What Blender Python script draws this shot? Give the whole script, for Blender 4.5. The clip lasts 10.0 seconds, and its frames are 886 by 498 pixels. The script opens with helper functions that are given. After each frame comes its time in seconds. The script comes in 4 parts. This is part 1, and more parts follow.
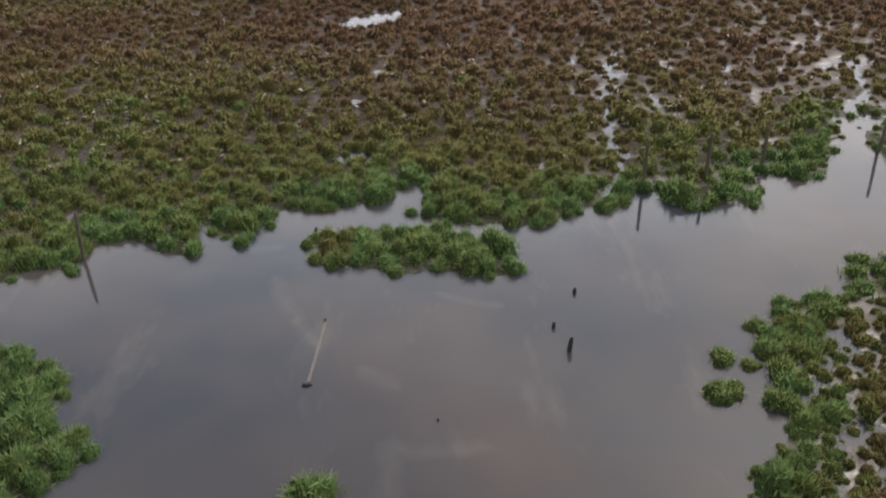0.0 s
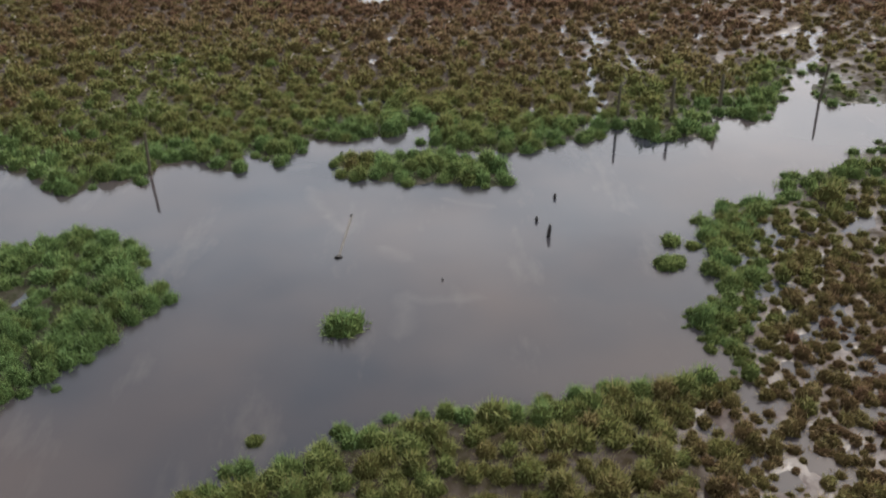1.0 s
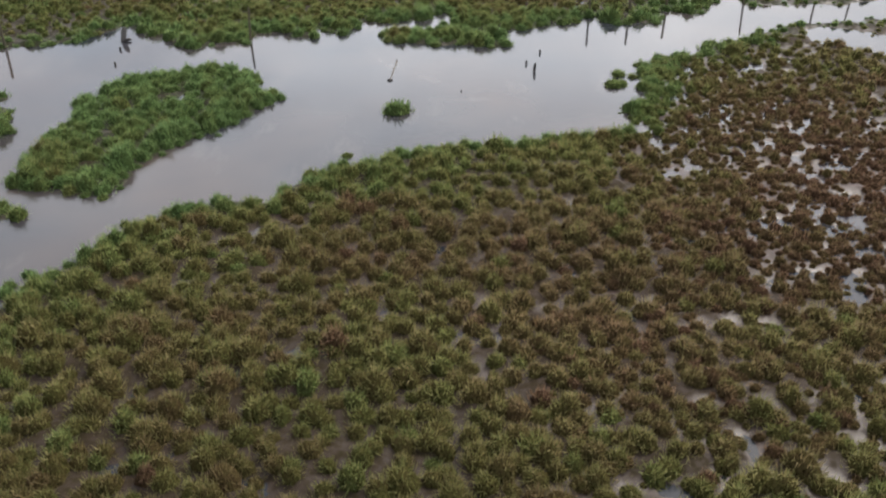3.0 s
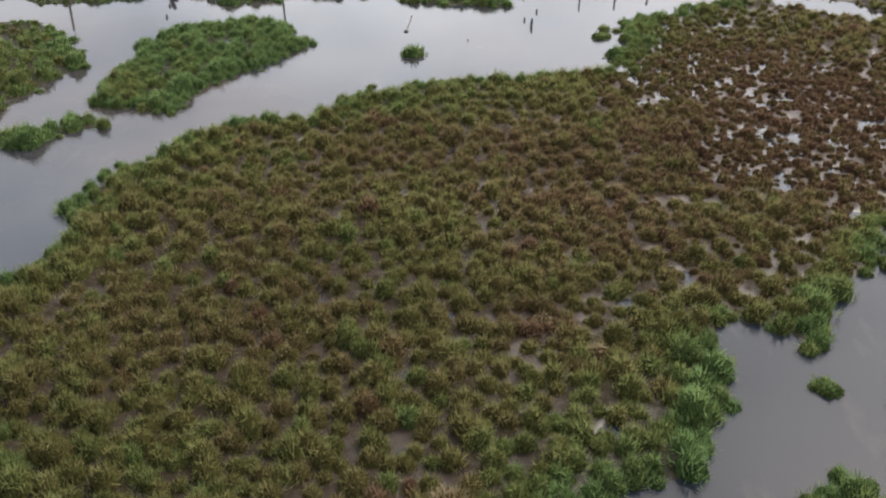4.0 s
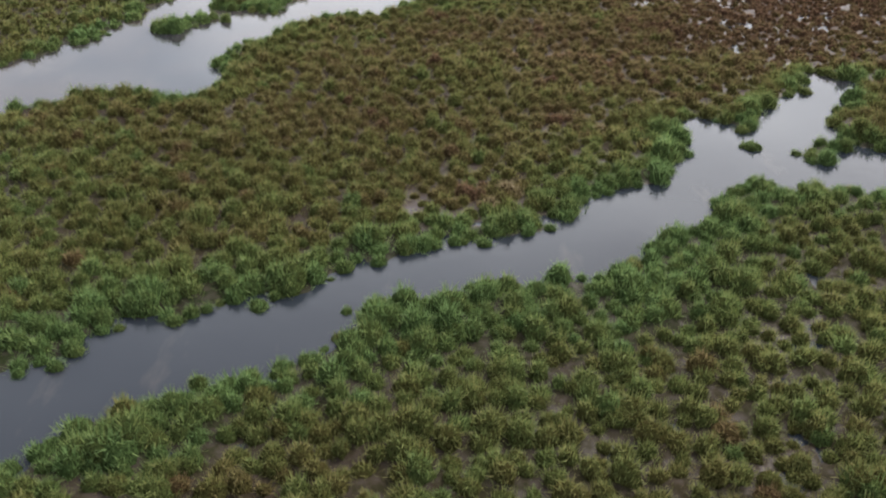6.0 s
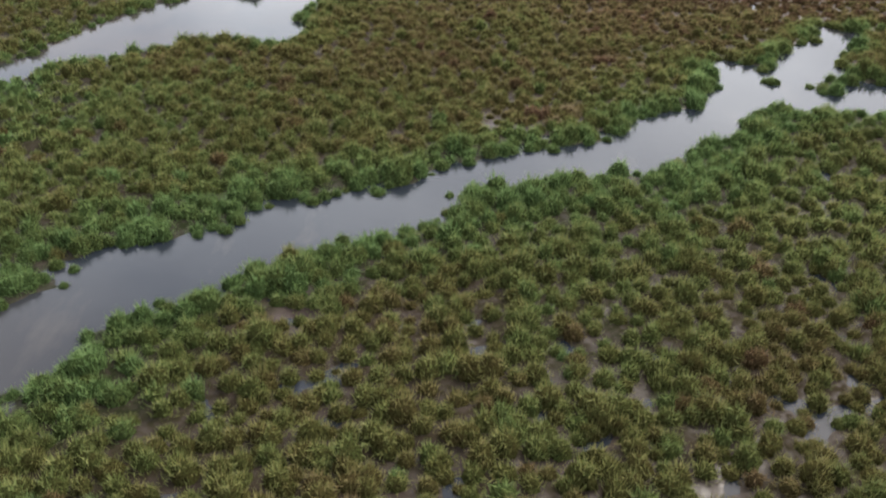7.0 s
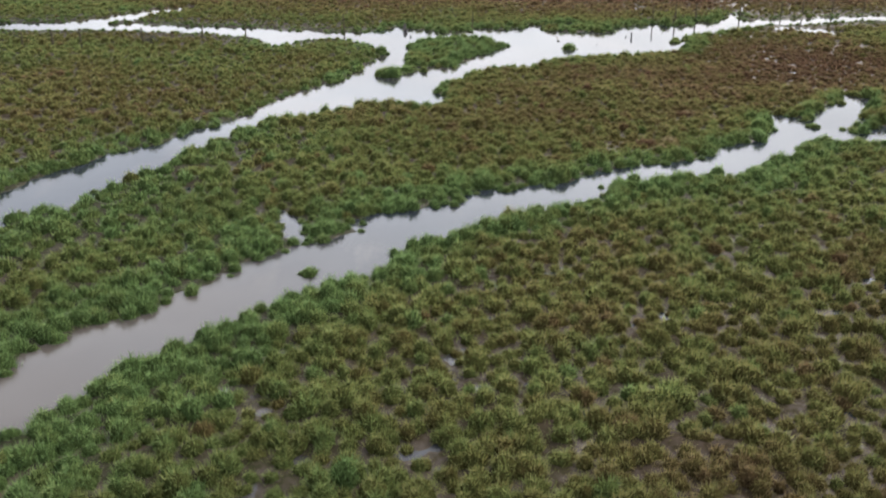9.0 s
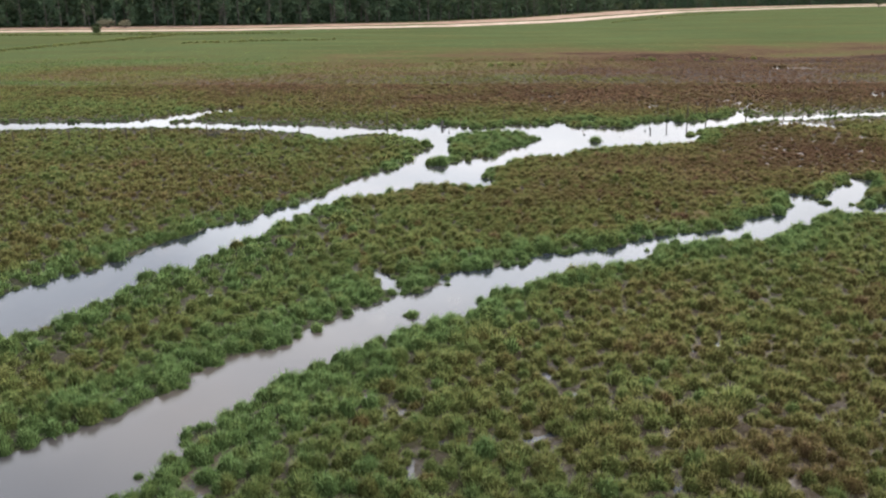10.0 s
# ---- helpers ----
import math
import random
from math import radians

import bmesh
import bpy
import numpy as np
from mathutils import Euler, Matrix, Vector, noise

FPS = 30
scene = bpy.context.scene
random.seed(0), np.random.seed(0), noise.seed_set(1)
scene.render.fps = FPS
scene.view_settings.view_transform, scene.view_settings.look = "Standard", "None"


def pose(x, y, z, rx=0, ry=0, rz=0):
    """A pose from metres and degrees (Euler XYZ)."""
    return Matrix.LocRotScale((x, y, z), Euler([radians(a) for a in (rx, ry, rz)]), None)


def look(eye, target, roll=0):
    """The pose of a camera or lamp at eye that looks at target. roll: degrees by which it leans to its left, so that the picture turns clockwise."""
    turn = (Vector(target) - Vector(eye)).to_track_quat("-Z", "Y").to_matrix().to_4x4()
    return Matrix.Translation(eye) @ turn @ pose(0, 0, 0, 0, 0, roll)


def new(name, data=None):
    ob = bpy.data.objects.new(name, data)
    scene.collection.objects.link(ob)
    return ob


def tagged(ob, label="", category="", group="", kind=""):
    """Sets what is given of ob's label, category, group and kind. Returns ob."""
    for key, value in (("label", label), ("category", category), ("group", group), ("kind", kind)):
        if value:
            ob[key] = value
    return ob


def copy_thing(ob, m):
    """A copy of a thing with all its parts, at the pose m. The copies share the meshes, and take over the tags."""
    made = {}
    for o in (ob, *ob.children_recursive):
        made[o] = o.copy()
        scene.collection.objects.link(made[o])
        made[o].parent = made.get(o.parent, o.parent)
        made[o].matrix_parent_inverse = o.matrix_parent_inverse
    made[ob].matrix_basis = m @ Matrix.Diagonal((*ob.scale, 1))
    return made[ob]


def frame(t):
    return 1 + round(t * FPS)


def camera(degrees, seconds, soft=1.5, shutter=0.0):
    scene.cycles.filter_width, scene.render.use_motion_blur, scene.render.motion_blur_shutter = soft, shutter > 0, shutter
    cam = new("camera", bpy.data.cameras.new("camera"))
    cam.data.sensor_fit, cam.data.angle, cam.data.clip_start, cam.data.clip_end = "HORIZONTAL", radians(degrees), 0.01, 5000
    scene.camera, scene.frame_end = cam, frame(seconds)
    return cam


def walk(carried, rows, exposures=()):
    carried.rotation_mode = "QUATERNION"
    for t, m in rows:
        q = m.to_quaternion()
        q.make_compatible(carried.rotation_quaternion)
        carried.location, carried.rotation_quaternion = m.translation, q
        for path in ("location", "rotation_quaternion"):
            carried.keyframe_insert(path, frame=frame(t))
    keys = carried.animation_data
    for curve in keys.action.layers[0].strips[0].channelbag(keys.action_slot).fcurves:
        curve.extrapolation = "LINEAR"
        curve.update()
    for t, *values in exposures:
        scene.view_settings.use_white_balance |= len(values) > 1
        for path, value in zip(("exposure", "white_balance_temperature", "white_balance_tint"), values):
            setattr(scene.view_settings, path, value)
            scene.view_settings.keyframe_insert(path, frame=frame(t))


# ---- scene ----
cam = camera(53.3, 10.0, soft=2.2)
PATH = [
    (0, (0.057, 0.104, 8.555), (0.078, 1.815, 7.52), -0.3),
    (0.5, (0.045, -1.695, 8.63), (0.064, 0.021, 7.603), -0.2),
    (1, (0.016, -3.812, 8.569), (0.027, -2.091, 7.55), -0.2),
    (1.5, (-0.081, -6.059, 8.494), (-0.075, -4.339, 7.474), -0.1),
    (2, (-0.192, -8.345, 8.445), (-0.189, -6.624, 7.424), -0.2),
    (2.5, (-0.288, -10.599, 8.444), (-0.286, -8.88, 7.422), -0.1),
    (4, (-0.521, -17.227, 8.538), (-0.526, -15.512, 7.508), 0.7),
    (4.5, (-0.646, -19.312, 8.442), (-0.648, -17.596, 7.415), 0.8),
    (5, (-0.793, -21.392, 8.394), (-0.795, -19.677, 7.366), 0.7),
    (5.2, (-0.902, -22.182, 8.388), (-0.905, -20.468, 7.358), 0.5),
    (6.3, (-2.072, -26.568, 8.327), (-2.086, -24.855, 7.295), 0.3),
    (6.5, (-2.4, -27.355, 8.342), (-2.415, -25.645, 7.305), 0.3),
    (7, (-3.325, -29.334, 8.357), (-3.336, -27.625, 7.317), 0.4),
    (7.5, (-4.372, -31.458, 8.303), (-4.384, -29.746, 7.27), 0.3),
    (8, (-5.362, -33.428, 8.218), (-5.378, -31.685, 7.238), 0.1),
    (8.5, (-6.53, -35.49, 8.197), (-6.544, -33.694, 7.317), 0.1),
    (9, (-7.601, -37.433, 8.229), (-7.617, -35.592, 7.447), -0.0),
    (9.5, (-8.694, -39.445, 8.272), (-8.712, -37.561, 7.6), -0.2),
    (10, (-9.731, -41.32, 8.248), (-9.748, -39.402, 7.684), -0.3),
]
EXPOSURES = [(0.0, 0.06), (2.0, 0.18), (5.0, 0.20), (7.0, 0.25), (9.0, 0.35), (10.0, 0.45)]
walk(cam, [(t, look(eye, target, roll)) for t, eye, target, roll in PATH], EXPOSURES)

# ---- world and light: a bright overcast evening, the glow ahead and to the right ----
SUN_ELEVATION, SUN_AZIMUTH = radians(48), radians(38)   # azimuth from +y towards +x


def make_world():
    world = bpy.data.worlds.new("overcast_sky")
    scene.world = world
    world.use_nodes = True
    nt = world.node_tree
    nt.nodes.clear()
    out = nt.nodes.new("ShaderNodeOutputWorld")
    bg = nt.nodes.new("ShaderNodeBackground")
    sky = nt.nodes.new("ShaderNodeTexSky")
    sky.sky_type, sky.sun_disc = "NISHITA", False
    sky.sun_elevation, sky.sun_rotation = SUN_ELEVATION, SUN_AZIMUTH
    sky.air_density, sky.dust_density, sky.ozone_density = 1.0, 6.0, 1.0
    # soft cloud cover over the whole dome
    co = nt.nodes.new("ShaderNodeTexCoord")
    mp = nt.nodes.new("ShaderNodeMapping")
    mp.inputs["Scale"].default_value = (1.0, 1.0, 2.6)
    no = nt.nodes.new("ShaderNodeTexNoise")
    no.inputs["Scale"].default_value, no.inputs["Detail"].default_value = 2.2, 5.0
    no.inputs["Roughness"].default_value = 0.55
    ramp = nt.nodes.new("ShaderNodeValToRGB")
    ramp.color_ramp.elements[0].position, ramp.color_ramp.elements[0].color = 0.34, (3.9, 4.1, 4.55, 1)
    ramp.color_ramp.elements[1].position, ramp.color_ramp.elements[1].color = 0.68, (8.2, 8.4, 8.8, 1)
    mix = nt.nodes.new("ShaderNodeMix")
    mix.data_type = "RGBA"
    mix.inputs[0].default_value = 0.62
    nt.links.new(co.outputs["Generated"], mp.inputs["Vector"])
    nt.links.new(mp.outputs[0], no.inputs["Vector"])
    nt.links.new(no.outputs[0], ramp.inputs[0])
    nt.links.new(sky.outputs[0], mix.inputs[6])
    # the cover is thinner and brighter towards the horizon
    sep = nt.nodes.new("ShaderNodeSeparateXYZ")
    nt.links.new(co.outputs["Generated"], sep.inputs[0])
    rise = nt.nodes.new("ShaderNodeMapRange")
    rise.interpolation_type = "LINEAR"
    for key, v in ((1, 0.49), (2, 0.74), (3, 1.72), (4, 0.54)):
        rise.inputs[key].default_value = v
    nt.links.new(sep.outputs[2], rise.inputs[0])
    lift = nt.nodes.new("ShaderNodeVectorMath")
    lift.operation = "SCALE"
    nt.links.new(ramp.outputs[0], lift.inputs[0])
    # and on the side where the sun stands
    dot = nt.nodes.new("ShaderNodeVectorMath")
    dot.operation = "DOT_PRODUCT"
    dot.inputs[1].default_value = (math.sin(SUN_AZIMUTH), math.cos(SUN_AZIMUTH), 0)
    nt.links.new(co.outputs["Generated"], dot.inputs[0])
    side = nt.nodes.new("ShaderNodeMapRange")
    for key, v in ((1, -0.3), (2, 0.58), (3, 1.0), (4, 2.2)):
        side.inputs[key].default_value = v
    nt.links.new(dot.outputs["Value"], side.inputs[0])
    both = nt.nodes.new("ShaderNodeMath")
    both.operation = "MULTIPLY"
    nt.links.new(rise.outputs[0], both.inputs[0])
    nt.links.new(side.outputs[0], both.inputs[1])
    haze = nt.nodes.new("ShaderNodeMapRange")
    for key, v in ((1, 0.04), (2, 0.32), (3, 0.38), (4, 1.0)):
        haze.inputs[key].default_value = v
    nt.links.new(sep.outputs[2], haze.inputs[0])
    veiled = nt.nodes.new("ShaderNodeMath")
    veiled.operation = "MULTIPLY"
    nt.links.new(both.outputs[0], veiled.inputs[0])
    nt.links.new(haze.outputs[0], veiled.inputs[1])
    nt.links.new(veiled.outputs[0], lift.inputs["Scale"])
    nt.links.new(lift.outputs[0], mix.inputs[7])
    nt.links.new(mix.outputs[2], bg.inputs[0])
    bg.inputs[1].default_value = 0.13
    nt.links.new(bg.outputs[0], out.inputs[0])
    sun = new("sun", bpy.data.lights.new("sun", "SUN"))
    sun.data.energy, sun.data.angle, sun.data.color = 2.3, radians(12), (1.0, 0.96, 0.88)
    d = Vector((math.sin(SUN_AZIMUTH) * math.cos(SUN_ELEVATION), math.cos(SUN_AZIMUTH) * math.cos(SUN_ELEVATION), math.sin(SUN_ELEVATION)))
    sun.matrix_world = look(d * 60, (0, 0, 0))


make_world()


# ---- materials ----
def material(name, rough=0.8):
    m = bpy.data.materials.new(name)
    m.use_nodes = True
    p = m.node_tree.nodes["Principled BSDF"]
    p.inputs["Roughness"].default_value = rough
    return m, m.node_tree, p


def node(nt, kind, **inputs):
    n = nt.nodes.new(kind)
    for key, value in inputs.items():
        n.inputs[key.replace("_", " ")].default_value = value
    return n


def noise_tex(nt, scale, detail=4.0, rough=0.55, stretch=None):
    geo = nt.nodes.new("ShaderNodeNewGeometry")
    n = node(nt, "ShaderNodeTexNoise", Scale=scale, Detail=detail, Roughness=rough)
    if stretch:
        mp = nt.nodes.new("ShaderNodeMapping")
        mp.inputs["Scale"].default_value = stretch
        nt.links.new(geo.outputs["Position"], mp.inputs["Vector"])
        nt.links.new(mp.outputs[0], n.inputs["Vector"])
    else:
        nt.links.new(geo.outputs["Position"], n.inputs["Vector"])
    return n.outputs[0]


def ramp_of(nt, fac, stops):
    r = nt.nodes.new("ShaderNodeValToRGB")
    el = r.color_ramp.elements
    while len(el) < len(stops):
        el.new(0.5)
    for e, (pos, col) in zip(el, stops):
        e.position, e.color = pos, (*col, 1)
    nt.links.new(fac, r.inputs[0])
    return r.outputs[0]


def mixed(nt, fac, a, b, blend="MIX"):
    m = nt.nodes.new("ShaderNodeMix")
    m.data_type, m.blend_type = "RGBA", blend
    for key, v in ((0, fac), (6, a), (7, b)):
        if isinstance(v, (int, float)):
            m.inputs[key].default_value = v
        elif isinstance(v, tuple):
            m.inputs[key].default_value = (*v, 1)
        else:
            nt.links.new(v, m.inputs[key])
    return m.outputs[2]


def maths(nt, op, a, b=0.0, c=0.0, clamp=False):
    m = nt.nodes.new("ShaderNodeMath")
    m.operation, m.use_clamp = op, clamp
    for key, v in enumerate((a, b, c)):
        if isinstance(v, (int, float)):
            m.inputs[key].default_value = v
        else:
            nt.links.new(v, m.inputs[key])
    return m.outputs[0]


def bumped(nt, p, height, strength, distance):
    b = nt.nodes.new("ShaderNodeBump")
    b.inputs["Strength"].default_value, b.inputs["Distance"].default_value = strength, distance
    nt.links.new(height, b.inputs["Height"])
    nt.links.new(b.outputs[0], p.inputs["Normal"])


def grass_material():
    """Living green to withered brown, by the plant's own dryness; each blade differs a little."""
    m, nt, p = material("grass", 0.5)
    at = nt.nodes.new("ShaderNodeAttribute")
    at.attribute_name = "dryness"
    geo = nt.nodes.new("ShaderNodeNewGeometry")
    rnd = geo.outputs["Random Per Island"]
    dry = maths(nt, "ADD", at.outputs["Fac"], maths(nt, "MULTIPLY", maths(nt, "SUBTRACT", rnd, 0.5), 0.22))
    patch = maths(nt, "MULTIPLY", maths(nt, "SUBTRACT", noise_tex(nt, 1.3), 0.5), 0.30)
    dry = maths(nt, "ADD", dry, patch, clamp=True)
    col = ramp_of(nt, dry, [(0.0, (0.182, 0.276, 0.106)), (0.25, (0.212, 0.256, 0.091)), (0.5, (0.236, 0.228, 0.086)),
                            (0.75, (0.236, 0.178, 0.090)), (1.0, (0.226, 0.138, 0.090))])
    sward = noise_tex(nt, 0.16, 4.0, 0.6, (0.55, 1.7, 1.0))
    value = maths(nt, "MULTIPLY_ADD", rnd, 0.46, maths(nt, "MULTIPLY_ADD", noise_tex(nt, 2.4, 2.0), 0.8, 0.44))
    hsv = node(nt, "ShaderNodeHueSaturation")
    nt.links.new(col, hsv.inputs["Color"])
    nt.links.new(maths(nt, "MULTIPLY", value, maths(nt, "MULTIPLY_ADD", sward, 1.1, 0.45)), hsv.inputs["Value"])
    nt.links.new(hsv.outputs[0], p.inputs["Base Color"])
    p.inputs["Specular IOR Level"].default_value = 0.08
    tr = nt.nodes.new("ShaderNodeBsdfTranslucent")
    nt.links.new(hsv.outputs[0], tr.inputs["Color"])
    mx = nt.nodes.new("ShaderNodeMixShader")
    mx.inputs[0].default_value = 0.38
    out = nt.nodes["Material Output"]
    nt.links.new(p.outputs[0], mx.inputs[1])
    nt.links.new(tr.outputs[0], mx.inputs[2])
    nt.links.new(mx.outputs[0], out.inputs["Surface"])
    return m


def ground_material():
    """Wet mud with litter and low turf, its colour darkened for the shade between tufts; the turf shows its dryness,
    mud near the water table is wet.
    """
    m, nt, p = material("marsh_ground", 0.8)
    at = nt.nodes.new("ShaderNodeAttribute")
    at.attribute_name = "dryness"
    turf_at = nt.nodes.new("ShaderNodeAttribute")
    turf_at.attribute_name = "turf"
    broad, fine, mid = noise_tex(nt, 0.35), noise_tex(nt, 9.0, 6.0), noise_tex(nt, 2.2, 5.0)
    dry = maths(nt, "ADD", at.outputs["Fac"], maths(nt, "MULTIPLY", maths(nt, "SUBTRACT", mid, 0.5), 0.5), clamp=True)
    streak = maths(nt, "MULTIPLY", maths(nt, "SUBTRACT", noise_tex(nt, 0.07, 6.0, 0.62, (1.0, 2.6, 1.0)), 0.5), 1.3)
    dry_open = maths(nt, "ADD", dry, streak, clamp=True)
    # litter under the tussocks, painted near black to stand for shade in the gaps
    shaded_thatch = ramp_of(nt, dry, [(0.0, (0.020, 0.028, 0.011)), (0.5, (0.034, 0.027, 0.015)), (1.0, (0.044, 0.030, 0.022))])
    pasture = ramp_of(nt, dry_open, [(0.0, (0.080, 0.112, 0.046)), (0.3, (0.092, 0.107, 0.042)), (0.6, (0.116, 0.088, 0.048)), (0.8, (0.098, 0.064, 0.044)), (1.0, (0.042, 0.027, 0.021))])
    open_at = nt.nodes.new("ShaderNodeAttribute")
    open_at.attribute_name = "pasture"
    sweep = maths(nt, "MULTIPLY_ADD", noise_tex(nt, 0.045, 5.0, 0.6, (0.7, 2.8, 1.0)), 0.9, 0.55)
    sward = maths(nt, "MULTIPLY", sweep, maths(nt, "MULTIPLY_ADD", noise_tex(nt, 0.8, 5.0, 0.65, (0.6, 1.6, 1.0)), 0.7, 0.65))
    shaded = node(nt, "ShaderNodeHueSaturation")
    nt.links.new(pasture, shaded.inputs["Color"])
    nt.links.new(sward, shaded.inputs["Value"])
    turf = mixed(nt, open_at.outputs["Fac"], shaded_thatch, shaded.outputs[0])
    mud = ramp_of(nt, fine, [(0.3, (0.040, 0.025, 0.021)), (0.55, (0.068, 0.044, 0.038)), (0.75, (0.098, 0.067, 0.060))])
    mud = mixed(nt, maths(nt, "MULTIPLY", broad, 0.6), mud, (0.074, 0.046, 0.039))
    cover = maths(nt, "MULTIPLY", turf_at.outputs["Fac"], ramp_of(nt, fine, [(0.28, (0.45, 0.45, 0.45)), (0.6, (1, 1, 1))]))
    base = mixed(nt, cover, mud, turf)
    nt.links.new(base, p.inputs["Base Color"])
    geo = nt.nodes.new("ShaderNodeNewGeometry")
    xyz = nt.nodes.new("ShaderNodeSeparateXYZ")
    nt.links.new(geo.outputs["Position"], xyz.inputs[0])
    damp = maths(nt, "MULTIPLY_ADD", xyz.outputs[2], 5.0, 0.32, clamp=True)
    nt.links.new(maths(nt, "MAXIMUM", damp, maths(nt, "MULTIPLY", cover, 0.9)), p.inputs["Roughness"])
    nt.links.new(maths(nt, "MULTIPLY", maths(nt, "MULTIPLY_ADD", cover, -0.37, 0.40), maths(nt, "SUBTRACT", 1.0, open_at.outputs["Fac"])), p.inputs["Specular IOR Level"])
    bumped(nt, p, fine, 0.35, 0.03)
    return m


# silt trails in the pond: from x, y to x, y, and half width
TRAILS = [(-2.78, 13.27, -2.26, 11.98, 0.22), (-2.26, 11.98, -1.9, 11.4, 0.18), (-1.07, 10.71, -0.55, 10.3, 0.20), (-0.57, 9.1, -0.58, 7.9, 0.24),
          (-0.34, 8.94, 0.74, 8.97, 0.20), (0.17, 12.76, 1.12, 12.31, 0.16), (-3.41, 14.29, -2.89, 14.34, 0.22)]


def water_material():
    """Still, silty marsh water: brownish body, mirror surface with a trace of ripple."""
    m, nt, p = material("marsh_water", 0.045)
    silt = noise_tex(nt, 0.16, 3.0)
    trail = noise_tex(nt, 0.9, 5.0, 0.6, (1.0, 0.35, 1.0))
    # silt hangs in the pond; the upper stream runs clearer and darker
    geo = nt.nodes.new("ShaderNodeNewGeometry")
    xyz = nt.nodes.new("ShaderNodeSeparateXYZ")
    nt.links.new(geo.outputs["Position"], xyz.inputs[0])
    pond = node(nt, "ShaderNodeMapRange")
    for key, v in ((1, -8.0), (2, 1.0), (3, -0.26), (4, 0.06)):
        pond.inputs[key].default_value = v
    nt.links.new(maths(nt, "MULTIPLY_ADD", xyz.outputs[0], -0.45, xyz.outputs[1]), pond.inputs[0])
    col = ramp_of(nt, maths(nt, "ADD", silt, pond.outputs[0]), [(0.42, (0.025, 0.030, 0.040)), (0.72, (0.073, 0.057, 0.052))])
    col = mixed(nt, ramp_of(nt, trail, [(0.57, (0, 0, 0)), (0.78, (0.5, 0.5, 0.5))]), col, (0.125, 0.110, 0.098))
    # pale silt trails left by wading in the pond
    waver = maths(nt, "MULTIPLY_ADD", noise_tex(nt, 1.2, 4.0), 0.5, -0.25)
    for ax, ay, bx, by, wide in TRAILS:
        length = math.hypot(bx - ax, by - ay)
        ux, uy = (bx - ax) / length, (by - ay) / length
        dx, dy = maths(nt, "ADD", xyz.outputs[0], -ax), maths(nt, "ADD", xyz.outputs[1], -ay)
        along = maths(nt, "MULTIPLY_ADD", dx, ux, maths(nt, "MULTIPLY", dy, uy))
        across = maths(nt, "ADD", maths(nt, "MULTIPLY_ADD", dx, -uy, maths(nt, "MULTIPLY", dy, ux)), waver)
        beyond = maths(nt, "ABSOLUTE", maths(nt, "SUBTRACT", along, maths(nt, "MINIMUM", maths(nt, "MAXIMUM", along, 0.0), length)))
        away_from = maths(nt, "ADD", maths(nt, "ABSOLUTE", across), beyond)
        near_trail = maths(nt, "MULTIPLY_ADD", away_from, -1.0 / wide, 1.0, clamp=True)
        col = mixed(nt, maths(nt, "MULTIPLY", near_trail, maths(nt, "MULTIPLY", trail, 0.32)), col, (0.150, 0.132, 0.118))
    # mud stirred up in the lower stream
    away = nt.nodes.new("ShaderNodeVectorMath")
    away.operation = "DISTANCE"
    away.inputs[1].default_value = (-14.0, -23.2, 0)
    nt.links.new(geo.outputs["Position"], away.inputs[0])
    stirred = maths(nt, "MULTIPLY_ADD", away.outputs["Value"], -0.16, 1.35, clamp=True)
    col = mixed(nt, maths(nt, "MULTIPLY", stirred, maths(nt, "ADD", silt, 0.35)), col, (0.086, 0.073, 0.066))
    nt.links.new(col, p.inputs["Base Color"])
    p.inputs["IOR"].default_value = 1.38
    bumped(nt, p, noise_tex(nt, 3.0, 3.0), 0.03, 0.05)
    return m


def plain(name, stops, scale, rough=0.8, bump=0.4, distance=0.02, stretch=None):
    m, nt, p = material(name, rough)
    n = noise_tex(nt, scale, 5.0, 0.6, stretch)
    nt.links.new(ramp_of(nt, n, stops), p.inputs["Base Color"])
    bumped(nt, p, n, bump, distance)
    return m


def shaded_mat_material():
    """Old stems packed together inside the tufts, streaked along their length; the shade in there is painted into their
    colour.
    """
    m, nt, p = material("shaded_matted_stems", 1.0)
    at = nt.nodes.new("ShaderNodeAttribute")
    at.attribute_name = "dryness"
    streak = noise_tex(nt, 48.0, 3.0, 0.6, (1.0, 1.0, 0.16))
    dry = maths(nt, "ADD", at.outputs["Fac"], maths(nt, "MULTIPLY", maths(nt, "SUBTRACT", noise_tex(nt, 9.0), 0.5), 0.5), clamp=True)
    # the grass ramp darkened, so occlusion low in the tufts is in the colour
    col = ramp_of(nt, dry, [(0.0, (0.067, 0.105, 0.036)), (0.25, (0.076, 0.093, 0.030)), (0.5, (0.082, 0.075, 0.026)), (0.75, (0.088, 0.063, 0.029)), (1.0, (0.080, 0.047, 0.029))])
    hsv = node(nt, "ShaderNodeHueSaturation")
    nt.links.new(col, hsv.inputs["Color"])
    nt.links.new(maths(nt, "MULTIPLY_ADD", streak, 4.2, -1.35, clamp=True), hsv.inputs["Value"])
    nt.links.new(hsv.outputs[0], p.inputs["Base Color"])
    p.inputs["Specular IOR Level"].default_value = 0.0
    bumped(nt, p, streak, 1.0, 0.05)
    return m


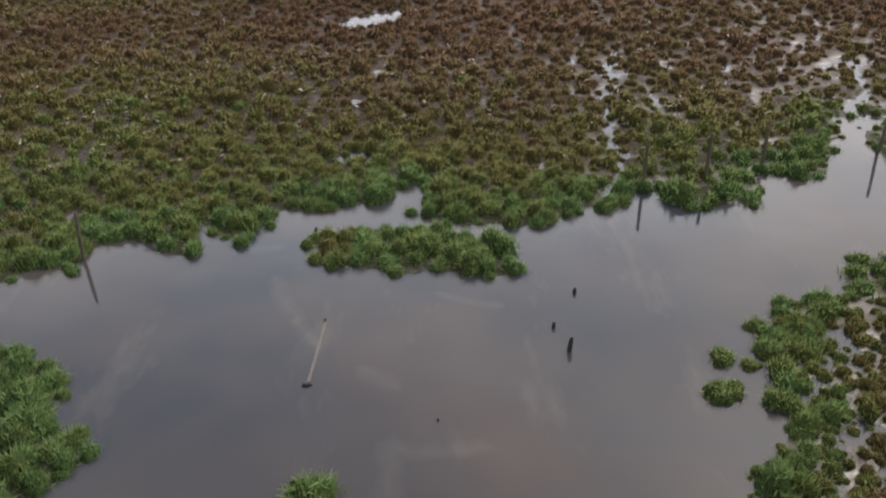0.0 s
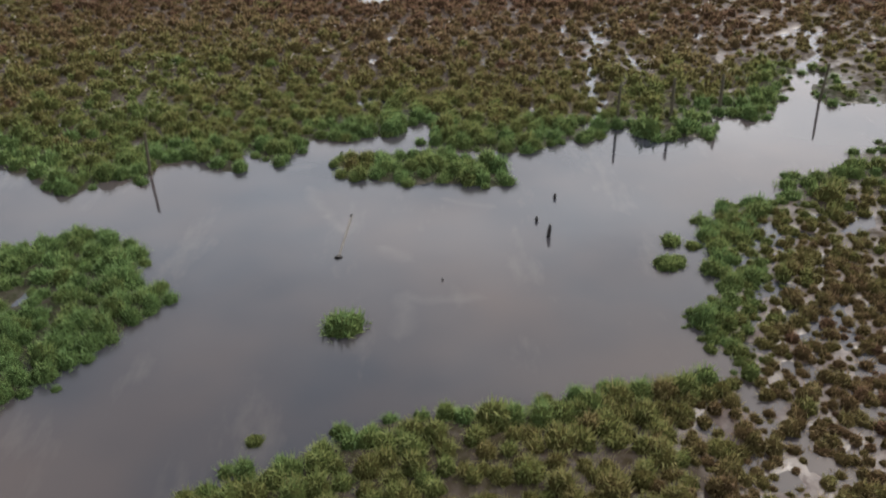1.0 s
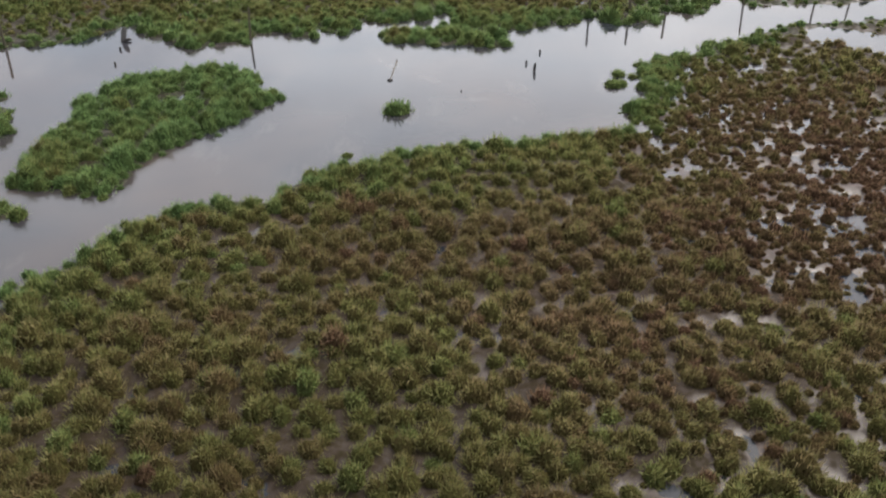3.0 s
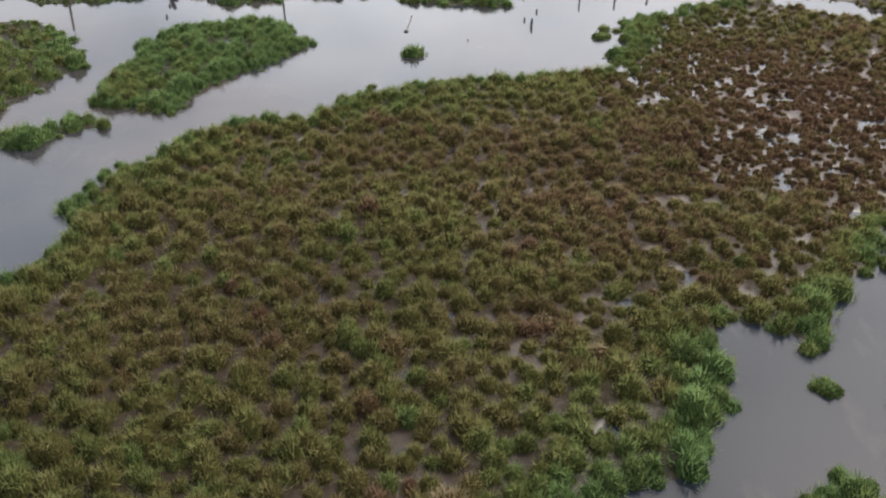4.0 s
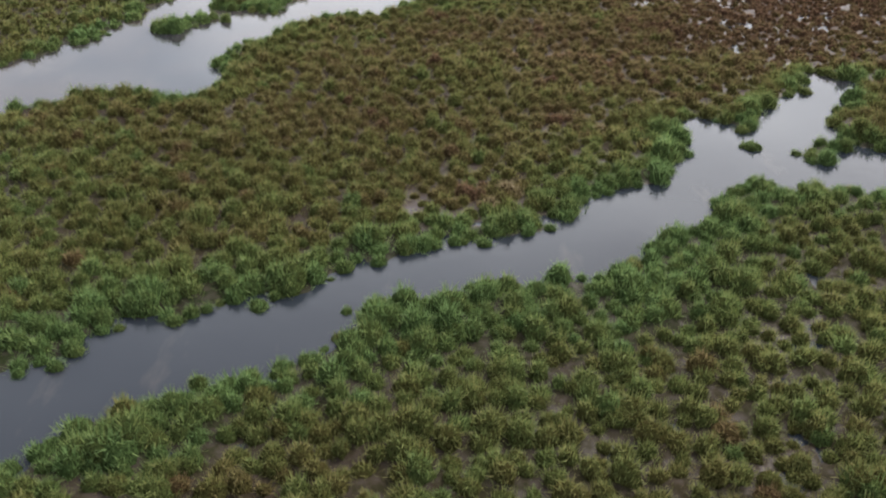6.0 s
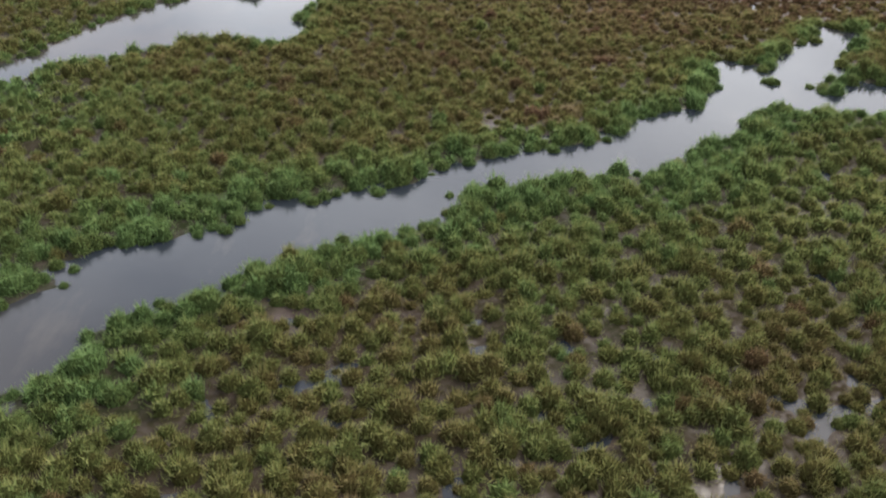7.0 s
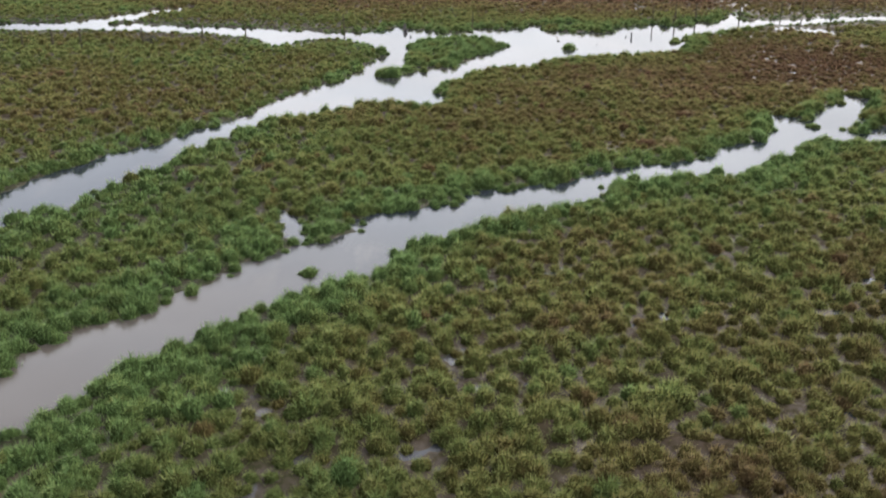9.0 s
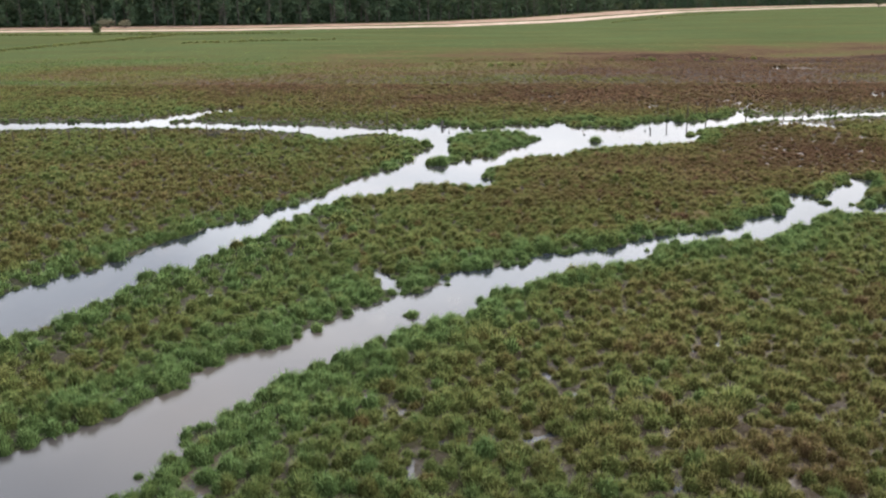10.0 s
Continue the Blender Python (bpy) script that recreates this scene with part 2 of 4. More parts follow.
GRASS, SHADED_MAT, GROUND, WATER = grass_material(), shaded_mat_material(), ground_material(), water_material()
OLD_WOOD = plain("weathered_wood", [(0.3, (0.050, 0.042, 0.026)), (0.7, (0.125, 0.105, 0.066))], 14, 0.85, 0.6, 0.01, (4, 4, 0.4))
WET_WOOD = plain("wet_dark_wood", [(0.3, (0.016, 0.013, 0.012)), (0.7, (0.045, 0.036, 0.030))], 16, 0.5, 0.5, 0.01, (4, 4, 0.5))
PALE_WOOD = plain("bleached_wood", [(0.3, (0.075, 0.066, 0.058)), (0.7, (0.14, 0.125, 0.108))], 10, 0.7, 0.4, 0.01, (5, 0.6, 5))
STRAW = plain("straw", [(0.3, (0.30, 0.23, 0.12)), (0.7, (0.52, 0.42, 0.25))], 9, 0.8, 0.2)
DIRT_ROAD = plain("dirt_road", [(0.3, (0.30, 0.20, 0.15)), (0.5, (0.44, 0.32, 0.25)), (0.75, (0.56, 0.45, 0.37))], 0.25, 0.9, 0.3, 0.1)
RED_EARTH = plain("red_earth", [(0.3, (0.20, 0.10, 0.07)), (0.55, (0.34, 0.22, 0.16)), (0.8, (0.16, 0.17, 0.07))], 0.18, 0.9, 0.3, 0.1)
BLEACHED = plain("bleached_stalks", [(0.3, (0.30, 0.25, 0.20)), (0.7, (0.52, 0.46, 0.40))], 5, 0.8, 0.2)
BARK = plain("bark", [(0.3, (0.06, 0.056, 0.046)), (0.7, (0.17, 0.16, 0.135))], 3, 0.9, 0.6, 0.05, (2, 2, 0.4))


def leaf_material(name, dark, light):
    m, nt, p = material(name, 0.8)
    geo = nt.nodes.new("ShaderNodeNewGeometry")
    info = nt.nodes.new("ShaderNodeObjectInfo")
    fac = maths(nt, "MULTIPLY_ADD", geo.outputs["Random Per Island"], 0.55, maths(nt, "MULTIPLY", info.outputs["Random"], 0.45))
    nt.links.new(ramp_of(nt, fac, [(0.1, dark), (0.9, light)]), p.inputs["Base Color"])
    p.inputs["Specular IOR Level"].default_value = 0.1
    return m


LEAVES = leaf_material("leaves", (0.052, 0.092, 0.054), (0.140, 0.200, 0.108))
DUSTY_LEAVES = leaf_material("dusty_leaves", (0.17, 0.17, 0.10), (0.30, 0.28, 0.19))
BUSH_LEAVES = leaf_material("bush_leaves", (0.05, 0.07, 0.025), (0.11, 0.13, 0.06))


# ---- the plan: shores of the marsh, in metres ----
NORTH_SHORE = [(-60, 16.0), (-38, 16.0), (-30, 16.2), (-24, 15.3), (-20.5, 14.6), (-18, 13.9), (-14.5, 12.8), (-12.4, 12.9), (-11.5, 13.5), (-11.0, 14.0),
               (-10.4, 15.3), (-9.7, 14.0), (-8.8, 13.2), (-7.7, 13.0), (-7.0, 13.5), (-6.1, 13.6), (-6.2, 14.4), (-5.6, 14.4), (-4.9, 13.9), (-4.2, 14.0),
               (-4.3, 14.9), (-3.6, 14.1), (-3.2, 14.5), (-2.6, 15.8), (-1.0, 15.8), (-0.4, 16.7), (-0.7, 15.4), (0.3, 14.8), (1.5, 14.75), (2.5, 15.0),
               (3.1, 15.6), (3.9, 15.6), (4.6, 16.2), (5.3, 15.5), (6.8, 15.8), (7.2, 17.0), (8.9, 17.0), (9.25, 18.6), (9.5, 18.2), (10.3, 20.0),
               (9.7, 17.9), (11.7, 17.7), (14.0, 18.1), (18, 19.4), (40, 22.5), (90, 33)]
SOUTH_SHORE = [(90, 30), (40, 20.7), (18, 17.7), (13.5, 16.3), (10.7, 15.6), (9.5, 14.8), (8.3, 13.9), (7.3, 13.6), (7.0, 12.7), (5.8, 12.3), (5.3, 11.6),
               (4.9, 10.0), (4.8, 9.2), (4.0, 8.6), (3.9, 7.8), (4.1, 7.2), (3.2, 6.5), (2.5, 6.8), (2.0, 6.5), (1.0, 6.1), (-0.1, 6.3),
               (-0.7, 6.0), (-1.7, 5.7), (-2.2, 4.9), (-3.3, 4.5), (-3.8, 3.5), (-5.4, 2.9), (-6.6, 2.4), (-6.9, 1.5), (-7.8, 0.2), (-8.3, -0.8),
               (-8.1, -1.6), (-8.8, -2.0), (-8.1, -2.5), (-8.0, -3.9), (-8.3, -4.4), (-9.4, -3.8), (-11.3, -4.2), (-13.1, -5.4), (-14.3, -6.5)]
WEST_SHORE = [(-15.6, -9.0), (-16.6, -12.0), (-17.9, -14.5), (-18.9, -16.0), (-19.5, -19.0), (-20.9, -21.0), (-26, -27), (-34, -36), (-84, -88), (-92, -86), (-38, -34),
              (-27, -23.5), (-22.4, -18.0), (-20.5, -14.9), (-18.6, -10.8), (-17.1, -9.2), (-15.2, -5.9), (-14.2, -2.5), (-12.3, 0.4),
              (-11.6, 3.2), (-11.0, 5.2), (-10.7, 6.8), (-10.9, 8.0), (-12.1, 9.8), (-13.5, 10.8), (-15.7, 11.0), (-16.6, 9.0), (-18.6, 12.0),
              (-25, 13.9), (-32, 13.9), (-38, 13.3), (-60, 13.3)]
ISLE_WEST = [(-9.9, 4.0), (-8.8, 3.5), (-7.4, 3.4), (-6.5, 5.3), (-5.6, 7.0), (-4.9, 8.0), (-4.6, 8.8), (-5.0, 10.1), (-5.9, 11.2), (-7.3, 11.6), (-8.9, 10.6),
             (-9.9, 8.8), (-9.8, 7.0), (-10.0, 5.4)]
SPIT = [(-10.8, 1.0), (-9.8, 1.1), (-9.4, 2.3), (-8.5, 2.7), (-8.8, 3.3), (-9.9, 3.1), (-10.4, 2.2), (-10.9, 1.8)]
ISLE_NORTH = [(-2.4, 15.0), (-2.2, 14.1), (-1.5, 13.2), (-0.9, 13.0), (0.3, 13.1), (1.6, 13.0), (1.8, 14.0), (1.4, 14.55), (0.3, 14.65), (-0.6, 15.2), (-1.3, 15.35)]
STREAM_NORTH = [(-76, -90), (-30, -37), (-21, -30.5), (-18.0, -27.4), (-16.9, -25.9), (-15.8, -24.0), (-14.8, -22.5), (-13.6, -21.3), (-12.8, -20.1), (-11.4, -18.4),
                (-10.0, -17.4), (-9.0, -15.9), (-8.4, -15.6), (-7.5, -15.3), (-6.4, -13.9), (-5.9, -14.1), (-5.0, -13.1), (-4.0, -13.3), (-3.2, -12.4),
                (-1.6, -11.6), (-0.4, -11.1), (0.9, -10.3), (1.4, -9.6), (3.0, -8.8), (3.8, -7.8), (4.0, -5.3), (4.9, -5.8), (5.5, -6.8),
                (6.3, -4.6), (7.2, -4.0), (8.3, -2.2)]
STREAM_SOUTH = [(9.2, -2.8), (8.6, -3.5), (7.8, -4.8), (7.3, -5.8), (7.2, -6.6), (6.0, -7.1), (6.0, -7.8), (6.8, -8.0), (7.4, -7.3), (12, -7.2),
                (12, -9.8), (8.0, -9.2), (6.7, -8.7), (5.4, -8.5), (4.2, -8.9), (3.7, -9.6), (2.5, -10.7), (1.6, -11.6), (1.0, -12.4), (0.4, -12.0), (-0.7, -12.2),
                (-1.6, -12.7), (-1.8, -13.4), (-2.0, -13.0), (-2.8, -13.5), (-4.4, -14.75), (-5.7, -15.45), (-6.7, -16.3), (-8.0, -17.4), (-9.1, -18.4),
                (-9.0, -19.0), (-10.0, -19.6), (-11.1, -20.8), (-12.0, -21.75), (-12.8, -22.9), (-13.6, -23.9), (-14.3, -25.0), (-14.9, -26.2), (-15.2, -27.6), (-16.5, -30), (-27, -39), (-70, -92)]
# narrow leads and pools: chains of (x, y, half width)
LEADS = [
    [(-30, 15.8, 1.2), (-28.3, 18.0, 1.15), (-27.0, 20.5, 1.1), (-25.2, 23.0, 0.8)],
    [(3.9, 16.2, 0.16), (4.1, 18.0, 0.08), (4.5, 20.5, 0.10), (4.8, 22.8, 0.1), (5.6, 25.5, 0.1)],
    [(10.2, 19.6, 0.28), (10.9, 21.0, 0.14), (11.7, 22.8, 0.06), (12.9, 25.8, 0.04)],
    [(-2.6, 28.3, 0.5), (-1.9, 29.0, 0.75), (-1.2, 29.5, 0.6)],
    [(-2.2, 18.0, 0.25), (-1.7, 18.2, 0.15)],
    [(19.5, 32.3, 0.4), (21.2, 30.8, 0.4)], [(25.3, 54.5, 1.3), (27.2, 53.2, 1.2)], [(12.0, 14.3, 0.95), (13.8, 13.1, 0.9)],
    [(24.6, 30.2, 0.9), (24.0, 29.0, 0.8)],
    [(-12.0, -15.7, 0.16), (-11.6, -16.6, 0.27), (-11.2, -17.7, 0.26), (-11.2, -18.4, 0.28)],
    [(-10.4, -16.6, 0.22), (-9.2, -15.7, 0.34)],
    # small puddles of the southern meadow
    [(-6.7, -19.9, 0.06), (-6.5, -19.7, 0.04)], [(-6.3, -22.5, 0.10), (-6.1, -22.4, 0.06)], [(-7.1, -24.4, 0.14), (-6.8, -24.4, 0.04)], [(-6.6, -24.3, 0.06), (-6.3, -24.1, 0.06)],
    [(-7.6, -23.4, 0.10), (-7.3, -23.3, 0.04)], [(-5.9, -22.5, 0.14), (-5.7, -22.5, 0.06)], [(-11.0, -23.4, 0.06), (-10.7, -23.2, 0.04)], [(-6.9, -21.4, 0.10), (-6.6, -21.3, 0.06)],
    [(2.0, -19.1, 0.03), (2.3, -19.1, 0.01)], [(2.5, -19.3, 0.06), (2.8, -19.1, 0.06)], [(1.4, -19.6, 0.10), (1.6, -19.5, 0.04)], [(2.0, -19.8, 0.05), (2.2, -19.8, 0.02)],
    [(-1.4, -20.8, 0.06), (-1.2, -20.6, 0.04)], [(-1.8, -18.6, 0.10), (-1.6, -18.5, 0.06)], [(-3.1, -21.4, 0.14), (-2.9, -21.4, 0.04)], [(3.0, -16.7, 0.06), (3.2, -16.5, 0.06)],
    [(2.6, -19.9, 0.10), (2.9, -19.8, 0.04)], [(-6.7, -19.9, 0.14), (-6.5, -19.9, 0.06)], [(-5.8, -19.5, 0.06), (-5.5, -19.3, 0.04)], [(-5.4, -19.3, 0.10), (-5.1, -19.2, 0.06)],
    [(-5.0, -20.1, 0.14), (-4.8, -20.1, 0.04)],
    [(8.2, 11.1, 0.10), (8.6, 11.6, 0.12)], [(9.4, 12.0, 0.12), (9.8, 12.2, 0.14)], [(7.5, 9.9, 0.08), (7.7, 10.4, 0.10)],
]
# soft patches: (x, y, radius x, radius y, amount)
WET_PATCHES = [(9.8, 4.5, 5.5, 6.5, 0.85), (5.8, 6.3, 2.6, 3.2, 0.42), (6.0, 22, 3.5, 5, 0.30), (12, 23, 4, 5, 0.30), (2.2, -6.2, 2.2, 2.0, 0.10), (6.5, -4.0, 2.2, 2.0, 0.24), (4.5, -2.8, 4.0, 3.0, 0.17),
               (-3, -24, 6, 5, 0.12), (-13.8, -27.5, 1.8, 2.2, 0.55), (-5.7, -17.9, 0.7, 0.5, 0.5), (0.6, -6.0, 1.4, 0.9, 0.15), (-1.4, -10.2, 2.4, 0.8, 0.5), (12, 30, 10, 8, 0.22),
               (0.5, -1.0, 5.5, 3.5, 0.10), (-2.4, 3.0, 3.5, 1.5, 0.2), (5.9, 10.4, 1.3, 2.6, 0.45)]
DRY_PATCHES = [(4, -3.5, 7, 4, 0.08), (10, 4, 6, 9, 0.34), (0, 28.5, 34, 8, 0.40), (-20, 42, 20, 9, 0.25), (24, 48, 32, 22, 0.45), (12, 74, 42, 17, 0.55), (-23, -3, 9, 10, 0.09), (1.5, 1.5, 7, 4, 0.22), (-6, -8, 5, 5, 0.10), (-2, 14.3, 0.7, 0.5, 0.8),
               (-2, -21, 5, 6, 0.06), (-13, -27, 6, 4, -0.30), (-14.5, -16, 5.5, 6, -0.28), (4, -13, 5, 2, -0.05), (-7, 7.5, 3.5, 4.5, -0.30), (-34, 22, 12, 6, -0.25), (-1.0, -9.7, 1.2, 0.9, 0.3),
               (-4.5, -22, 1.5, 0.6, 0.3), (-8.8, 3.05, 0.45, 0.40, 2.4), (-3.6, -26.8, 2.0, 1.2, 0.35), (1.1, -5.5, 0.8, 0.6, 0.4), (-5.9, -17.8, 1.4, 0.6, 0.18)]



def nearer(shore_line, by=0.2):
    """Banks on the near side, whose foot lies behind their grass."""
    return [(x, y - by) for x, y in shore_line]


SOUTH_SHORE, STREAM_SOUTH = nearer(SOUTH_SHORE, -0.10), nearer(STREAM_SOUTH, -0.05)
TABLE = np.random.RandomState(7).rand(4096)


def value_noise(x, y, size, seed=0):
    """Smooth noise between 0 and 1 with bumps of that size."""
    u, v = x / size + 37.3 * seed + 500, y / size + 11.7 * seed + 500
    i, j = np.floor(u).astype(np.int64), np.floor(v).astype(np.int64)
    a, b = u - i, v - j
    a, b = a * a * (3 - 2 * a), b * b * (3 - 2 * b)

    def corner(p, q):
        return TABLE[(p * 1619 + q * 31337 + seed * 6971 + (p * q) % 977) % 4096]
    return (corner(i, j) * (1 - a) + corner(i + 1, j) * a) * (1 - b) + (corner(i, j + 1) * (1 - a) + corner(i + 1, j + 1) * a) * b


def outline_distance(x, y, points):
    """Distance to a closed outline, negative inside."""
    best, inside = np.full(x.shape, 1e9), np.zeros(x.shape, bool)
    for (ax, ay), (bx, by) in zip(points, points[1:] + points[:1]):
        ex, ey = bx - ax, by - ay
        t = np.clip(((x - ax) * ex + (y - ay) * ey) / (ex * ex + ey * ey), 0, 1)
        best = np.minimum(best, (x - ax - t * ex) ** 2 + (y - ay - t * ey) ** 2)
        if ay != by:
            inside ^= ((ay > y) != (by > y)) & (x < ax + ex * (y - ay) / ey)
    return np.where(inside, -1, 1) * np.sqrt(best)


def chain_distance(x, y, chain):
    best = np.full(x.shape, 1e9)
    for (ax, ay, ar), (bx, by, br) in zip(chain, chain[1:]):
        ex, ey = bx - ax, by - ay
        t = np.clip(((x - ax) * ex + (y - ay) * ey) / (ex * ex + ey * ey), 0, 1)
        best = np.minimum(best, np.hypot(x - ax - t * ex, y - ay - t * ey) - (ar + t * (br - ar)))
    return best


def patches(x, y, spots):
    total = np.zeros(x.shape)
    for cx, cy, rx, ry, amount in spots:
        total += amount * np.exp(-(((x - cx) / rx) ** 2 + ((y - cy) / ry) ** 2))
    return total


def step(a, b, v):
    t = np.clip((v - a) / (b - a), 0, 1)
    return t * t * (3 - 2 * t)


def shore(x, y, leads=True):
    """How far a place lies from open water (negative in the water), with a ragged tussocky edge."""
    wx = x + 0.55 * (value_noise(x, y, 0.9, 1) - 0.5) + 0.35 * (value_noise(x, y, 0.35, 2) - 0.5)
    wy = y + 0.55 * (value_noise(x, y, 0.9, 3) - 0.5) + 0.35 * (value_noise(x, y, 0.35, 4) - 0.5)
    d = np.minimum(outline_distance(wx, wy, NORTH_SHORE + SOUTH_SHORE + WEST_SHORE), outline_distance(wx, wy, STREAM_NORTH + STREAM_SOUTH))
    for isle in (ISLE_WEST, SPIT, ISLE_NORTH):
        d = np.maximum(d, -outline_distance(wx, wy, isle))
    for chain in LEADS if leads else ():
        d = np.minimum(d, chain_distance(wx, wy, chain) + 0.22)
    return d


def wetness(x, y):
    return np.clip(patches(x, y, WET_PATCHES) * (0.65 + 0.7 * value_noise(x, y, 2.6, 8)) + 0.24 * value_noise(x, y, 3.2, 5) * (y < 40), 0, 1)


def hummocks(x, y):
    """The lumpy surface of the meadow, -0.5 to 0.5: tussock heads and the hollows between them."""
    return 0.58 * value_noise(x, y, 0.27, 6) + 0.42 * value_noise(x, y, 0.48, 7) - 0.5


def ground_height(x, y, d, wet):
    """The bed dips under open water; the meadow is hummocky and lies just over the water table."""
    near = step(75, 35, np.hypot(x, y))
    land = 0.066 + hummocks(x, y) * 0.21 * near - wet * 0.036 - 0.03 * step(0.5, 0.85, wet)
    land = land + 0.05 * step(28, 42, y) + 0.06 * step(30, 120, y) + 0.14 * (value_noise(x, y, 26, 9) - 0.5) * step(45, 110, y)
    k = step(0.08, 0.55, d)
    return np.where(d < 0.55, -0.30 * step(0.1, -0.8, d) - 0.03 + k * (land + 0.03), land)


def dryness(x, y, d):
    """0 lush green on the banks, 1 withered brown."""
    inland = step(0.25, 1.8 - 0.9 * step(-9, -5, y) * step(8, 5, y) + 1.2 * step(-9, -15, y), d + 0.9 * (value_noise(x, y, 1.1, 10) - 0.5))
    v = 0.05 + inland * (0.34 + 0.30 * (value_noise(x, y, 3.4, 11) - 0.5)) + patches(x, y, DRY_PATCHES) * (0.35 + 0.65 * inland)
    far = step(25, 45, y)
    v = v + far * (0.35 * (value_noise(x, y, 9.0, 12) - 0.5) + 0.75 * (value_noise(x * 0.28, y, 4.5, 13) - 0.5))
    edge = y - 0.4 * x + 16 * (value_noise(x * 0.5, y, 12.0, 15) - 0.5)
    return np.clip(v * (1 - 0.75 * step(64, 96, edge)), 0, 1)


# ---- the large structure: ground, water ----
def set_mesh(name, verts, faces, mat, values=None, smooth=True):
    """One mesh object out of arrays: verts n x 3, faces m x k, and named values per vertex."""
    me = bpy.data.meshes.new(name)
    k = faces.shape[1]
    me.vertices.add(len(verts))
    me.vertices.foreach_set("co", verts.astype(np.float32).ravel())
    me.loops.add(faces.size)
    me.loops.foreach_set("vertex_index", faces.astype(np.int32).ravel())
    me.polygons.add(len(faces))
    me.polygons.foreach_set("loop_start", np.arange(0, faces.size, k, dtype=np.int32))
    me.polygons.foreach_set("use_smooth", np.full(len(faces), smooth))
    for key, v in (values or {}).items():
        me.attributes.new(key, "FLOAT", "POINT").data.foreach_set("value", v.astype(np.float32))
    me.materials.append(mat)
    me.update(calc_edges=True)
    me.validate()
    return new(name, me)


def spread(lo, hi, fine, growth, reach_lo, reach_hi):
    """Grid lines: fine between lo and hi, then wider and wider."""
    line = list(np.arange(lo, hi, fine))
    gap = fine
    while line[-1] < reach_hi:
        gap *= growth
        line.append(line[-1] + gap)
    gap, front = fine, [line[0]]
    while front[-1] > reach_lo:
        gap *= growth
        front.append(front[-1] - gap)
    return np.array(front[:0:-1] + line)


def make_ground():
    gx, gy = spread(-29, 19, 0.17, 1.16, -1500, 1500), spread(-32, 26, 0.165, 1.11, -900, 2500)
    x, y = [a.ravel() for a in np.meshgrid(gx, gy)]
    d = shore(x, y)
    wet = wetness(x, y)
    z = ground_height(x, y, d, wet)
    n, m = len(gx), len(gy)
    i = (np.arange(m - 1)[:, None] * n + np.arange(n - 1)[None, :]).ravel()
    faces = np.stack([i, i + 1, i + n + 1, i + n], 1)
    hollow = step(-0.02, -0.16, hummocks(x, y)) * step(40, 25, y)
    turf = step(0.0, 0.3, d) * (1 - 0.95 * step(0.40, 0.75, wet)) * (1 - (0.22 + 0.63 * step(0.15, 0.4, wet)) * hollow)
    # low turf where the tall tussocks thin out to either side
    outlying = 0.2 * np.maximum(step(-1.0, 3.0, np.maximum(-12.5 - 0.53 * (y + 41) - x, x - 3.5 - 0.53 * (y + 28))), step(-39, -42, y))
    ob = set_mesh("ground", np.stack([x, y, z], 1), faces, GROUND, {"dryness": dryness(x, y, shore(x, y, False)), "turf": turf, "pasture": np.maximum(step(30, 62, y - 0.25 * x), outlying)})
    tagged(ob, "hummocky marsh ground of wet brown mud and turf", "ground", kind="structure")


def make_water():
    xs, ys = np.array([-1500.0, 1500.0]), np.array([-900.0, 140.0])
    v = np.array([(a, b, 0.0) for b in ys for a in xs])
    ob = set_mesh("water", v, np.array([[0, 1, 3, 2]]), WATER, smooth=False)
    tagged(ob, "still silty grey-brown marsh water mirroring the clouds", "water", kind="structure")


make_ground()
make_water()


def strip(name, line, width, height, mat, label):
    """A low raised band along a line on the ground, with soft shoulders."""
    pts = []
    for (ax, ay), (bx, by) in zip(line, line[1:]):
        for k in range(24):
            pts.append((ax + (bx - ax) * k / 24, ay + (by - ay) * k / 24))
    p = np.array(pts)
    t = np.gradient(p, axis=0)
    t /= np.linalg.norm(t, axis=1)[:, None]
    side = np.stack([-t[:, 1], t[:, 0]], 1)
    rows = []
    for u, h in ((-0.62, -0.5), (-0.5, 0.7), (-0.2, 1.0), (0.2, 1.0), (0.5, 0.7), (0.62, -0.5)):
        wob = 1 + 0.35 * (value_noise(p[:, 0], p[:, 1], 5.0, int(10 + 8 * u)) - 0.5)
        q = p + side * (u * width * wob)[:, None]
        rows.append(np.column_stack([q, np.full(len(q), 0.12 + h * height)]))
    n = len(p)
    v = np.concatenate(rows)
    f = np.array([(r * n + k, r * n + k + 1, (r + 1) * n + k + 1, (r + 1) * n + k) for r in range(5) for k in range(n - 1)])
    tagged(set_mesh(name, v, f, mat), label, "road", kind="structure")


strip("road", [(-260, 146), (-110, 148), (-55, 153), (-10, 169), (20, 197), (70, 282), (135, 342), (260, 420)], 8.0, 0.16, DIRT_ROAD, "pale dry dirt road across the far meadow")
strip("road_verge", [(-260, 163), (-112, 164), (-58, 170), (-14, 187), (14, 216), (62, 302), (130, 364), (255, 442)], 14.0, 0.12, RED_EARTH, "reddish bare earth verge under the trees")


